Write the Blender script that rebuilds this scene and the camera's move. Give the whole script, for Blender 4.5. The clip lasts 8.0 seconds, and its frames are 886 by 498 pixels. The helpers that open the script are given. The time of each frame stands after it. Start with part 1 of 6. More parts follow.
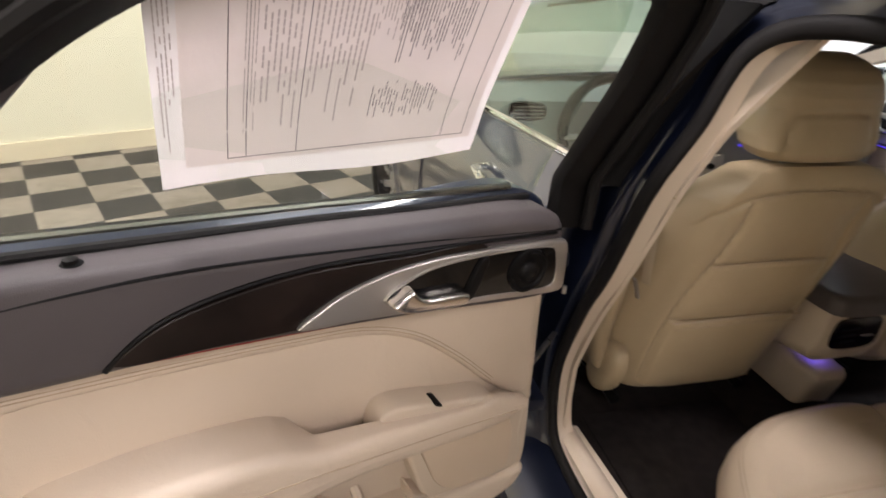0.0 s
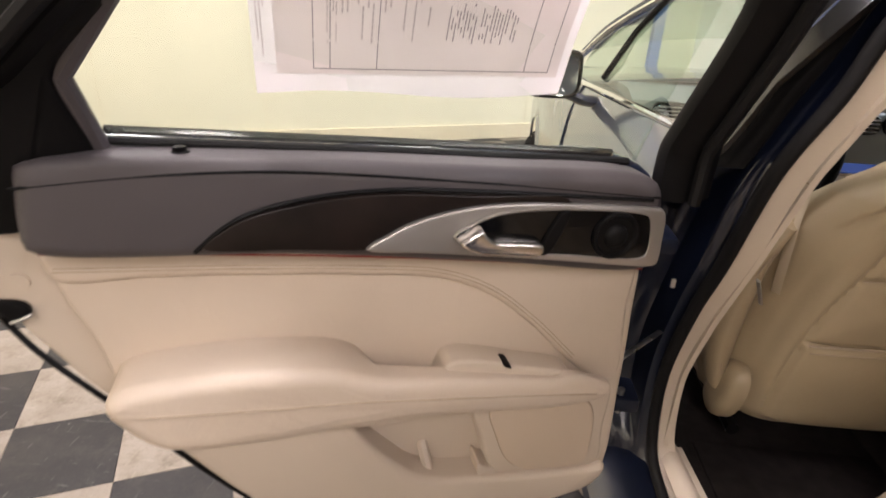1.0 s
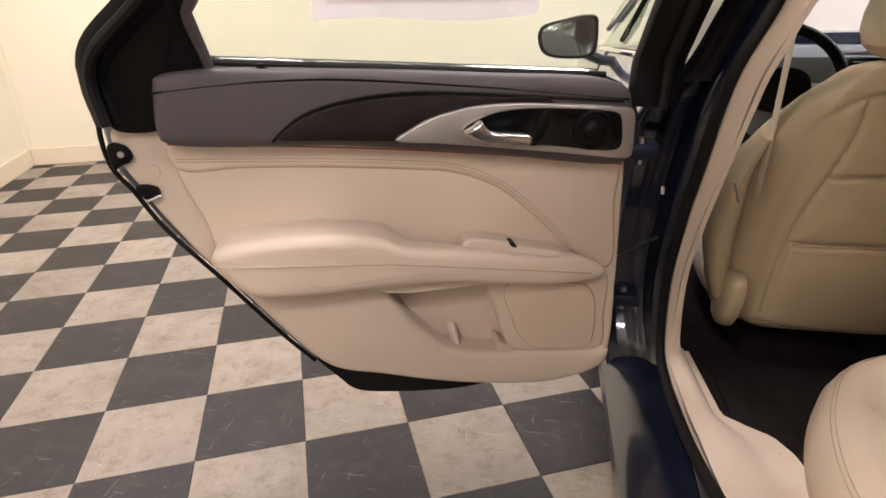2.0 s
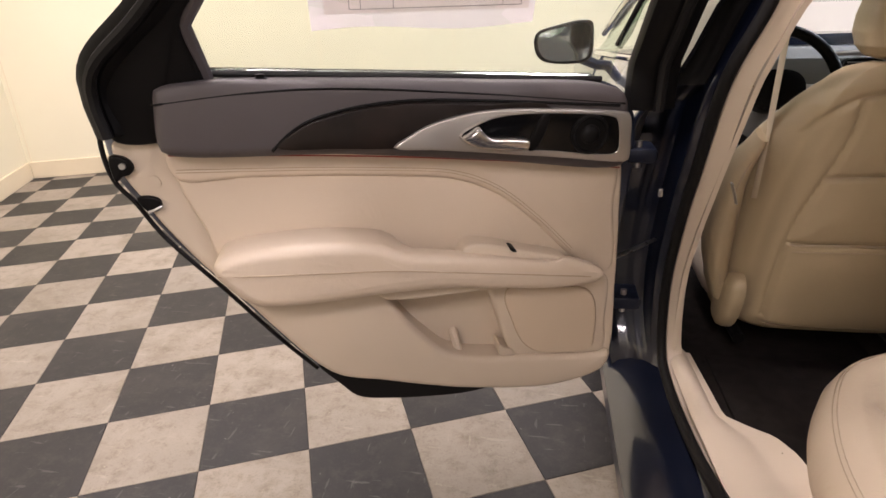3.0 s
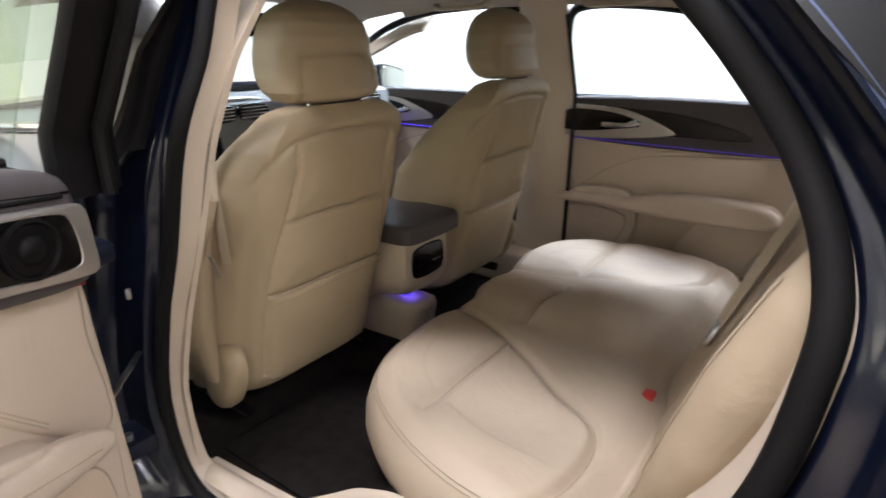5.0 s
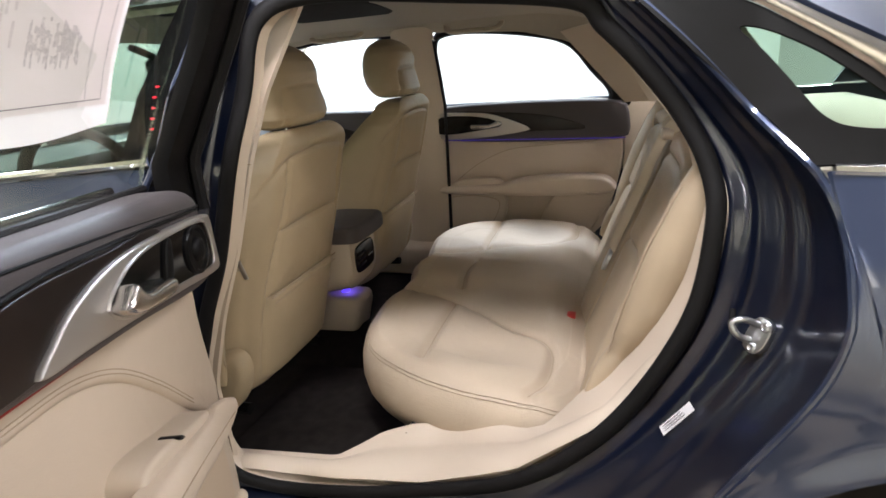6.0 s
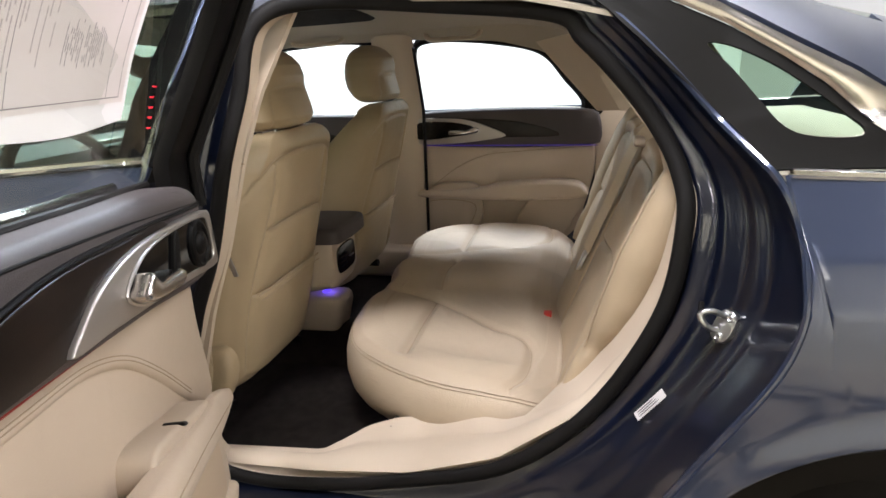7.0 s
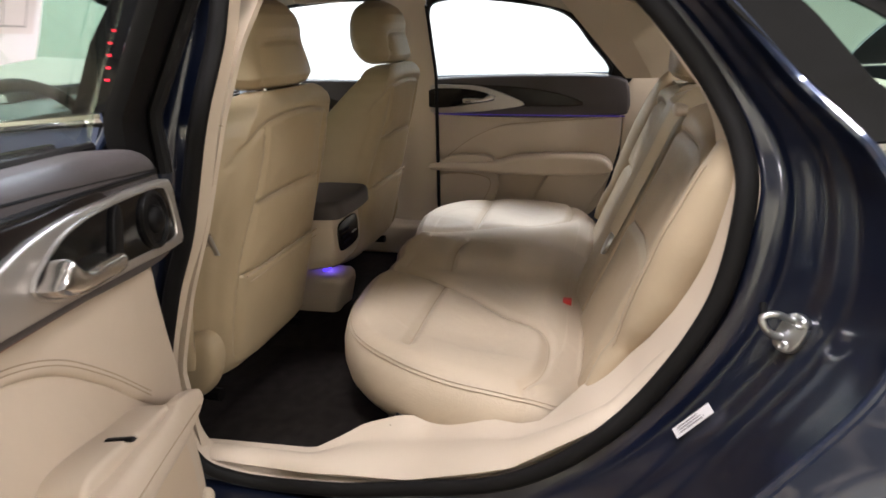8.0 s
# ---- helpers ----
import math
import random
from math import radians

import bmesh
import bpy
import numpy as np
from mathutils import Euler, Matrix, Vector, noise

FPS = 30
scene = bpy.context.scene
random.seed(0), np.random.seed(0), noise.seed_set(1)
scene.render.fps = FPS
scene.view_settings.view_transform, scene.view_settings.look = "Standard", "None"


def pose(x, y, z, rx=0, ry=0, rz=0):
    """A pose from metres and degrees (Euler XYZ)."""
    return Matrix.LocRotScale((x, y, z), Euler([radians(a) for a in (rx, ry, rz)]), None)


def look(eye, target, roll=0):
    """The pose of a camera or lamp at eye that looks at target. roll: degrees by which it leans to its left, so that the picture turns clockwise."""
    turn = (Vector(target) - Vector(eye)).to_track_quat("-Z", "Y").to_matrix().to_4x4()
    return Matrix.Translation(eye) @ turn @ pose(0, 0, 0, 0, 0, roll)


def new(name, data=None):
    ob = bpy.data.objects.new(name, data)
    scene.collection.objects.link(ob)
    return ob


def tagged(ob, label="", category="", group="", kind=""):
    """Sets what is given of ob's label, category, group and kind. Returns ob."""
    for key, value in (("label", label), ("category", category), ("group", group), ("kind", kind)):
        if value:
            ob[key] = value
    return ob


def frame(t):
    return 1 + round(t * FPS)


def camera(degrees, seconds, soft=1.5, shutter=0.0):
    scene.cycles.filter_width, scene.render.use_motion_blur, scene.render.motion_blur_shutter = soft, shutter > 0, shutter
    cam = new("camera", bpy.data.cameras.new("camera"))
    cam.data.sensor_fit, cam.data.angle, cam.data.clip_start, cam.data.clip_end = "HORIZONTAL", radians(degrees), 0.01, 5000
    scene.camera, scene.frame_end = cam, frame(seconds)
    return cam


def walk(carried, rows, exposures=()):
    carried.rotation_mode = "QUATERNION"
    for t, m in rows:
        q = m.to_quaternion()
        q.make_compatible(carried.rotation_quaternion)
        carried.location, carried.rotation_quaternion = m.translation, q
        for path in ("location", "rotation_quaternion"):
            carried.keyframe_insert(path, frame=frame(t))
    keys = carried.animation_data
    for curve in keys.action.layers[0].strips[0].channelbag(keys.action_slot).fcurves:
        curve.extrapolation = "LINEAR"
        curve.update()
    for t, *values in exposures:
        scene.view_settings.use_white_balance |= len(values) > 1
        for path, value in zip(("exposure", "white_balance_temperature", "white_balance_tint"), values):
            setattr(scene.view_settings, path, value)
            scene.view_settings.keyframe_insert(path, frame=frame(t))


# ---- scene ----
cam = camera(75.5, 8.0, soft=1.6, shutter=0.3)
PATH = [
    (0, (-1.291, -0.879, 1.346), (-0.854, 0.857, 0.455), 3.4),
    (0.5, (-1.208, -0.827, 1.264), (-1.144, 1.002, 0.46), 2.9),
    (1, (-1.185, -0.937, 1.25), (-1.279, 0.878, 0.417), 3.2),
    (1.5, (-1.089, -1.152, 1.18), (-1.34, 0.663, 0.377), 2.1),
    (2, (-1.074, -1.221, 1.162), (-1.388, 0.583, 0.358), -0.9),
    (3.5, (-1.073, -1.227, 1.166), (-1.364, 0.593, 0.389), -2.6),
    (4, (-1.001, -1.207, 1.173), (-0.911, 0.627, 0.379), -2.8),
    (4.2, (-0.999, -1.152, 1.178), (-0.629, 0.626, 0.339), -1.6),
    (4.5, (-1.076, -1.073, 1.146), (-0.163, 0.523, 0.36), -0.4),
    (4.7, (-1.131, -0.992, 1.146), (0.039, 0.466, 0.432), -1.9),
    (5, (-1.195, -0.898, 1.15), (0.324, 0.218, 0.481), -0.8),
    (5.2, (-1.272, -0.852, 1.149), (0.351, 0.107, 0.481), -2.4),
    (6.3, (-1.677, -0.74, 1.181), (0.153, -0.222, 0.561), -4.3),
    (6.5, (-1.68, -0.736, 1.179), (0.154, -0.233, 0.559), -4.1),
    (7, (-1.683, -0.734, 1.178), (0.158, -0.258, 0.559), -3.4),
    (7.5, (-1.679, -0.729, 1.176), (0.154, -0.252, 0.535), -3.4),
    (8, (-1.532, -0.7, 1.14), (0.269, -0.188, 0.437), -2.6),
]
walk(cam, [(t, look(eye, target, roll)) for t, eye, target, roll in PATH], [(0, 0.08, 6250, 17), (1, 0.14, 6300, 19), (2, 0.04, 6450, 22), (3.5, 0.04, 6450, 22), (4.2, 0.20, 5950, 18), (4.7, 0.42, 5700, 15), (6.5, 0.4, 5900, 12), (8, 0.38, 6000, 13)])

# ---- world and light ----
world = bpy.data.worlds.new("world")
scene.world = world
world.use_nodes = True
world.node_tree.nodes["Background"].inputs[0].default_value = (0.9, 0.95, 1.0, 1)
world.node_tree.nodes["Background"].inputs[1].default_value = 0.008
scene.view_settings.exposure = 0.0

# ---- geometry helpers ----


def vec(*a):
    return Vector(a)


def link(name, verts, faces, material, parent=None, label="", smooth=True):
    """One mesh object from plain vertices and faces, under its thing."""
    me = bpy.data.meshes.new(name)
    me.from_pydata([tuple(v) for v in verts], [], faces)
    bm = bmesh.new()
    bm.from_mesh(me)
    bmesh.ops.recalc_face_normals(bm, faces=bm.faces)
    return part(name, bm, material, parent, label, smooth, me)


def part(name, bm, material, parent=None, label="", smooth=True, me=None):
    me = me or bpy.data.meshes.new(name)
    bm.to_mesh(me)
    bm.free()
    for p in me.polygons:
        p.use_smooth = smooth
    if smooth:
        me.set_sharp_from_angle(angle=radians(42))
    me.materials.append(material)
    ob = new(name, me)
    if parent is not None:
        ob.parent = parent
        ob.matrix_parent_inverse = parent.matrix_world.inverted()
    if label:
        ob["label"] = label
    return ob


def thing(name, at, label, category, group="", kind=""):
    ob = new(name)
    ob.location = at
    ob.matrix_world = Matrix.Translation(at)
    return tagged(ob, label, category, group, kind)


def spline(pts, n, closed=False):
    """n points evenly spread on a smooth curve through pts."""
    pts = [Vector(p) for p in pts]
    m = len(pts)
    dense = []
    for i in range(m if closed else m - 1):
        if closed:
            a, b, c, d = (pts[(i + k) % m] for k in (-1, 0, 1, 2))
        else:
            a, b, c, d = pts[max(i - 1, 0)], pts[i], pts[i + 1], pts[min(i + 2, m - 1)]
        la, lb, lc = ((q - p).length ** 0.5 + 1e-6 for p, q in ((a, b), (b, c), (c, d)))
        m1 = (c - b) + lb * ((b - a) / la - (c - a) / (la + lb)) if a != b else c - b
        m2 = (c - b) + lb * ((d - c) / lc - (d - b) / (lb + lc)) if d != c else c - b
        for k in range(16):
            t = k / 16
            dense.append((2 * t**3 - 3 * t**2 + 1) * b + (t**3 - 2 * t**2 + t) * m1 + (3 * t**2 - 2 * t**3) * c + (t**3 - t**2) * m2)
    dense.append(pts[0] if closed else pts[-1])
    run = [0.0]
    for p, q in zip(dense, dense[1:]):
        run.append(run[-1] + (q - p).length)
    out, k = [], 0
    for i in range(n):
        s = run[-1] * i / (n if closed else n - 1)
        while k < len(run) - 2 and run[k + 1] < s:
            k += 1
        f = (s - run[k]) / max(run[k + 1] - run[k], 1e-9)
        out.append(dense[k].lerp(dense[k + 1], min(max(f, 0), 1)))
    return out


def straight(pts, n):
    """n points evenly spread on a closed polygon with slightly rounded corners."""
    q = []
    m = len(pts)
    for i in range(m):
        a, b, c = Vector(pts[i - 1]), Vector(pts[i]), Vector(pts[(i + 1) % m])
        for e in (a, c):
            d = e - b
            q.append(b + d * min(0.25, 0.012 / max(d.length, 1e-6)))
    return spline(q, n, True)


def tube(path, radius, closed=False, sides=8, flat=1.0, axis=None):
    """A pipe along a path; flat squeezes it along axis. Returns verts and faces."""
    path = [Vector(p) for p in path]
    n = len(path)
    verts, faces = [], []
    up = Vector(axis) if axis else None
    last = None
    for i, p in enumerate(path):
        t = (path[(i + 1) % n] - path[i - 1]) if closed else (path[min(i + 1, n - 1)] - path[max(i - 1, 0)])
        t.normalize()
        ref = up or last or (Vector((0, 0, 1)) if abs(t.z) < 0.9 else Vector((1, 0, 0)))
        b = (ref - t * ref.dot(t)).normalized()
        last = b
        s = t.cross(b)
        for k in range(sides):
            a = 2 * math.pi * k / sides
            verts.append(p + s * math.cos(a) * radius + b * math.sin(a) * radius * flat)
    for i in range(n if closed else n - 1):
        for k in range(sides):
            a, b = i * sides, ((i + 1) % n) * sides
            faces.append((a + k, a + (k + 1) % sides, b + (k + 1) % sides, b + k))
    if not closed:
        faces.append(tuple(range(sides)))
        faces.append(tuple(range((n - 1) * sides, n * sides)))
    return verts, faces


def loft(rings, caps=True, wrap=False):
    """Skin over rings of equal length."""
    n, m = len(rings[0]), len(rings)
    verts = [p for r in rings for p in r]
    faces = []
    for i in range(m if wrap else m - 1):
        for k in range(n):
            a, b = i * n, ((i + 1) % m) * n
            faces.append((a + k, a + (k + 1) % n, b + (k + 1) % n, b + k))
    if caps and not wrap:
        for base in (0, (m - 1) * n):
            c = sum((Vector(verts[base + k]) for k in range(n)), Vector()) / n
            verts.append(c)
            faces += [(base + k, base + (k + 1) % n, len(verts) - 1) for k in range(n)]
    return verts, faces


def sheet(f, nu, nv):
    """Grid over f(a, b), a and b from 0 to 1."""
    verts = [f(i / nu, j / nv) for i in range(nu + 1) for j in range(nv + 1)]
    faces = [(i * (nv + 1) + j, i * (nv + 1) + j + 1, (i + 1) * (nv + 1) + j + 1, (i + 1) * (nv + 1) + j) for i in range(nu) for j in range(nv)]
    return verts, faces


def slab(name, vf, thick, material, parent=None, label=""):
    """A sheet given thickness on both sides of it."""
    verts = [Vector(v) for v in vf[0]]
    n = len(verts)
    faces, normals, edges = [], [Vector() for _ in verts], {}
    for q in vf[1]:
        p = [verts[i] for i in q]
        nrm = (p[2] - p[0]).cross(p[-1] - p[1])
        if nrm.length < 1e-9:
            continue
        faces.append(tuple(q))
        for i, k in enumerate(q):
            normals[k] += nrm
            e = (k, q[(i + 1) % len(q)])
            edges[e] = edges.get(e, 0) + 1
    out = verts[:]
    for v, nrm in zip(verts, normals):
        out.append(v - (nrm.normalized() if nrm.length > 1e-12 else Vector((0, 0, 1))) * thick)
    rim = [(a, b, b + n, a + n) for a, b in edges if (b, a) not in edges]
    return link(name, out, faces + [tuple(i + n for i in reversed(q)) for q in faces] + rim, material, parent, label)


def inset(ring, d):
    """The ring drawn inwards by d, less where it is narrow."""
    n = len(ring)
    area = sum(ring[i][0] * ring[(i + 1) % n][1] - ring[(i + 1) % n][0] * ring[i][1] for i in range(n))
    sign = 1 if area > 0 else -1
    pts = np.array([tuple(p) for p in ring])
    t = np.roll(pts, -1, 0) - np.roll(pts, 1, 0)
    nrm = np.stack([-t[:, 1], t[:, 0]], 1) * sign
    nrm /= np.maximum(np.linalg.norm(nrm, axis=1, keepdims=True), 1e-9)
    diff = pts[None] - pts[:, None]
    dist = np.linalg.norm(diff, axis=2) + 1e-9
    facing = (diff * nrm[:, None]).sum(2) / dist
    room = np.where(facing > 0.75, dist, 9.0).min(1) * 0.42
    room = np.minimum(room, np.minimum(np.roll(room, 1), np.roll(room, -1)))
    step = np.minimum(d, room)[:, None]
    return [Vector(p) for p in (pts + nrm * step).tolist()]


def pad(F, outline, w0, w1, r=0.006, n=72, dome=0.0, sharp=False, steps=4):
    """A solid with rounded edge over a flat outline; F(a, b, w) gives the place. dome puffs its middle."""
    ring = [Vector((p[0], p[1])) for p in (straight(outline, n) if sharp else spline(outline, n, True))]
    rings = [[F(p[0], p[1], w0) for p in ring]]
    for k in range(steps + 1):
        a = math.pi / 2 * k / steps
        q = inset(ring, r * (1 - math.cos(a)))
        rings.append([F(p[0], p[1], w1 - r + r * math.sin(a)) for p in q])
    top = inset(ring, r)
    c = sum(top, Vector((0, 0))) / n
    if dome:
        for t in (0.12, 0.3, 0.5, 0.7, 0.88):
            rings.append([F(*(p.lerp(c, t)), w1 + dome * (1 - (1 - t) ** 2)) for p in top])
        return loft(rings)
    verts = [p for q in rings for p in q]
    faces = [(i * n + k, i * n + (k + 1) % n, (i + 1) * n + (k + 1) % n, (i + 1) * n + k) for i in range(len(rings) - 1) for k in range(n)]
    faces.append(tuple(range(n)))
    faces.append(tuple(range((len(rings) - 1) * n, len(rings) * n)))
    return verts, faces


def box(x0, x1, y0, y1, z0, z1, bevel=0.004, segs=2):
    bm = bmesh.new()
    bmesh.ops.create_cube(bm, size=1)
    bmesh.ops.scale(bm, vec=(x1 - x0, y1 - y0, z1 - z0), verts=bm.verts)
    bmesh.ops.translate(bm, vec=((x0 + x1) / 2, (y0 + y1) / 2, (z0 + z1) / 2), verts=bm.verts)
    if bevel:
        bmesh.ops.bevel(bm, geom=bm.edges[:], offset=bevel, segments=segs, profile=0.5, affect="EDGES")
    return bm


def oval(c, ax, ay, n=40, e=2.5):
    """A rounded-rectangle ring round c with half axes ax and ay."""
    out = []
    for k in range(n):
        a = 2 * math.pi * k / n
        x, y = math.cos(a), math.sin(a)
        out.append(Vector(c) + Vector(ax) * math.copysign(abs(x) ** (2 / e), x) + Vector(ay) * math.copysign(abs(y) ** (2 / e), y))
    return out


def interp(x, table):
    if x <= table[0][0]:
        return table[0][1]
    for (a, p), (b, q) in zip(table, table[1:]):
        if x <= b:
            t = (x - a) / (b - a)
            return p + (q - p) * t
    return table[-1][1]


# ---- materials ----


def mat(name, color, rough=0.5, metal=0.0, vary=0.08, scale=6.0, grain=900.0, bump=0.0, coat=0.0, spec=0.5, emit=None, power=0.0, random_piece=0.0, stain=0.0, stain_color=(0.1, 0.08, 0.06), crease=0.0):
    """Procedural surface: large-scale variation, fine grain relief, wear."""
    m = bpy.data.materials.new(name)
    m.use_nodes = True
    nt = m.node_tree
    b = nt.nodes["Principled BSDF"]
    b.inputs["Metallic"].default_value = metal
    b.inputs["Specular IOR Level"].default_value = spec
    b.inputs["Coat Weight"].default_value = coat
    b.inputs["Coat Roughness"].default_value = 0.085
    b.inputs["Coat IOR"].default_value = 1.8
    co = nt.nodes.new("ShaderNodeTexCoord")
    n1 = nt.nodes.new("ShaderNodeTexNoise")
    n1.inputs["Scale"].default_value = scale
    n1.inputs["Detail"].default_value = 5
    nt.links.new(co.outputs["Object"], n1.inputs["Vector"])
    ramp = nt.nodes.new("ShaderNodeMapRange")
    ramp.inputs["From Min"].default_value, ramp.inputs["From Max"].default_value = 0.25, 0.75
    ramp.inputs["To Min"].default_value, ramp.inputs["To Max"].default_value = 1 - vary, 1 + vary
    nt.links.new(n1.outputs["Fac"], ramp.inputs["Value"])
    val = ramp.outputs["Result"]
    if random_piece:
        oi = nt.nodes.new("ShaderNodeObjectInfo")
        r2 = nt.nodes.new("ShaderNodeMapRange")
        r2.inputs["To Min"].default_value, r2.inputs["To Max"].default_value = 1 - random_piece, 1 + random_piece
        nt.links.new(oi.outputs["Random"], r2.inputs["Value"])
        mu = nt.nodes.new("ShaderNodeMath")
        mu.operation = "MULTIPLY"
        nt.links.new(val, mu.inputs[0])
        nt.links.new(r2.outputs["Result"], mu.inputs[1])
        val = mu.outputs[0]
    mix = nt.nodes.new("ShaderNodeVectorMath")
    mix.operation = "SCALE"
    mix.inputs[0].default_value = color
    nt.links.new(val, mix.inputs["Scale"])
    col = mix.outputs["Vector"]
    if stain:
        n3 = nt.nodes.new("ShaderNodeTexNoise")
        n3.inputs["Scale"].default_value = scale * 2.3
        n3.inputs["Detail"].default_value = 8
        n3.inputs["Roughness"].default_value = 0.7
        nt.links.new(co.outputs["Object"], n3.inputs["Vector"])
        r3 = nt.nodes.new("ShaderNodeMapRange")
        r3.inputs["From Min"].default_value, r3.inputs["From Max"].default_value = 0.52, 0.75
        r3.inputs["To Max"].default_value = stain
        nt.links.new(n3.outputs["Fac"], r3.inputs["Value"])
        mc = nt.nodes.new("ShaderNodeMix")
        mc.data_type = "RGBA"
        nt.links.new(r3.outputs["Result"], mc.inputs["Factor"])
        nt.links.new(col, mc.inputs["A"])
        mc.inputs["B"].default_value = (*stain_color, 1)
        col = mc.outputs["Result"]
    nt.links.new(col, b.inputs["Base Color"])
    rr = nt.nodes.new("ShaderNodeMapRange")
    rr.inputs["To Min"].default_value, rr.inputs["To Max"].default_value = max(rough - 0.08, 0.02), min(rough + 0.08, 1)
    nt.links.new(n1.outputs["Fac"], rr.inputs["Value"])
    nt.links.new(rr.outputs["Result"], b.inputs["Roughness"])
    if bump:
        n2 = nt.nodes.new("ShaderNodeTexVoronoi")
        n2.inputs["Scale"].default_value = grain
        nt.links.new(co.outputs["Object"], n2.inputs["Vector"])
        bu = nt.nodes.new("ShaderNodeBump")
        bu.inputs["Strength"].default_value = bump
        bu.inputs["Distance"].default_value = 0.0006
        nt.links.new(n2.outputs["Distance"], bu.inputs["Height"])
        nt.links.new(bu.outputs["Normal"], b.inputs["Normal"])
        if crease:
            n4 = nt.nodes.new("ShaderNodeTexNoise")
            n4.inputs["Scale"].default_value, n4.inputs["Detail"].default_value, n4.inputs["Roughness"].default_value = 11, 5, 0.6
            n4.inputs["Distortion"].default_value = 0.8
            nt.links.new(co.outputs["Object"], n4.inputs["Vector"])
            b4 = nt.nodes.new("ShaderNodeBump")
            b4.inputs["Strength"].default_value, b4.inputs["Distance"].default_value = crease, 0.006
            nt.links.new(n4.outputs["Fac"], b4.inputs["Height"])
            nt.links.new(b4.outputs["Normal"], bu.inputs["Normal"])
    if emit:
        b.inputs["Emission Color"].default_value = (*emit, 1)
        b.inputs["Emission Strength"].default_value = power
    return m


def glass_mat(name, tint, rough=0.0):
    m = bpy.data.materials.new(name)
    m.use_nodes = True
    nt = m.node_tree
    nt.nodes.remove(nt.nodes["Principled BSDF"])
    tr, gl = nt.nodes.new("ShaderNodeBsdfTransparent"), nt.nodes.new("ShaderNodeBsdfGlossy")
    tr.inputs[0].default_value = (*tint, 1)
    gl.inputs["Roughness"].default_value = 0.01
    lw = nt.nodes.new("ShaderNodeLayerWeight")
    pw = nt.nodes.new("ShaderNodeMath")
    pw.operation = "POWER"
    pw.inputs[1].default_value = 4.5
    nt.links.new(lw.outputs["Facing"], pw.inputs[0])
    fr = nt.nodes.new("ShaderNodeMapRange")
    fr.inputs["To Min"].default_value, fr.inputs["To Max"].default_value = 0.04, 0.95
    nt.links.new(pw.outputs[0], fr.inputs["Value"])
    mx = nt.nodes.new("ShaderNodeMixShader")
    nt.links.new(fr.outputs[0], mx.inputs[0])
    nt.links.new(tr.outputs[0], mx.inputs[1])
    nt.links.new(gl.outputs[0], mx.inputs[2])
    nt.links.new(mx.outputs[0], nt.nodes["Material Output"].inputs[0])
    return m


PAINT = mat("blue_metallic_paint", (0.022, 0.032, 0.066), 0.34, 0.55, 0.05, 3, 2500, 0.03, coat=1.0)
# Darker copy of the body paint; shade at the hinges is in its colour.
HINGE_SHADED = mat("shaded_blue_hinge_paint", (0.0065, 0.0095, 0.021), 0.42, 0.2, 0.06, 3, 2500, 0.03, spec=0.3)
# Body paint darkened for jamb and sill, standing in for the shade there.
JAMB = mat("shaded_blue_jamb_paint", (0.0036, 0.0062, 0.018), 0.32, 0.35, 0.05, 3, 2500, 0.02, coat=0.65)
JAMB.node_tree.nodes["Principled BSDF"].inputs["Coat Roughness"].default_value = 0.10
# Tan, darker copy of the bench leather; roof shade on the backrest is in it.
REAR_BACK = mat("shaded_tan_backrest_leather", (0.40, 0.312, 0.212), 0.46, 0, 0.09, 4, 700, 0.3, crease=0.5, spec=0.38)
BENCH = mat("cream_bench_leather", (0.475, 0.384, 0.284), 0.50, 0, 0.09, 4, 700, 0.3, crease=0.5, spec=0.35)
LEATHER = mat("cream_leather", (0.545, 0.447, 0.350), 0.42, 0, 0.07, 4, 700, 0.25, crease=0.35)
# Same leather as the cushions, with the seat backs' shade put into the colour.
SEAT_BACK = mat("shaded_tan_leather", (0.38, 0.298, 0.190), 0.45, 0, 0.08, 4, 700, 0.25, crease=0.45, spec=0.42)
TRIM = mat("cream_plastic", (0.530, 0.440, 0.345), 0.55, 0, 0.03, 3, 1500, 0.12)
CLOTH = mat("cream_headliner", (0.38, 0.335, 0.27), 0.95, 0, 0.04, 5, 1800, 0.3)
DARK = mat("charcoal_vinyl", (0.069, 0.059, 0.060), 0.5, 0, 0.10, 5, 800, 0.4, spec=0.3)
WOOD = mat("dark_wood_veneer", (0.011, 0.0068, 0.0054), 0.34, 0, 0.55, 14, 300, 0.05, coat=0.04, spec=0.22)
SATIN = mat("satin_nickel", (0.46, 0.43, 0.40), 0.38, 0.85, 0.04, 4, 2000, 0.05)
CHROME = mat("chrome", (0.80, 0.80, 0.80), 0.08, 1.0, 0.02, 4)
BRIGHT = mat("bright_satin_moulding", (0.58, 0.54, 0.50), 0.2, 1.0, 0.03, 4)
GLOSS = mat("gloss_black", (0.003, 0.003, 0.0034), 0.10, 0, 0.1, 4, spec=0.35)
SURROUND_BLACK = mat("satin_black_glass_border", (0.007, 0.0065, 0.006), 0.38, 0, 0.1, 5, 900, 0.05, spec=0.1)
BLACK = mat("black_plastic", (0.006, 0.0055, 0.0055), 0.4, 0, 0.15, 5, 900, 0.2, spec=0.09)
RUBBER = mat("black_rubber", (0.0085, 0.0078, 0.0078), 0.55, 0, 0.15, 6, 1500, 0.15, spec=0.12)
CARPET = mat("black_carpet", (0.021, 0.0175, 0.016), 0.97, 0, 0.3, 30, 1200, 0.9, spec=0.08)
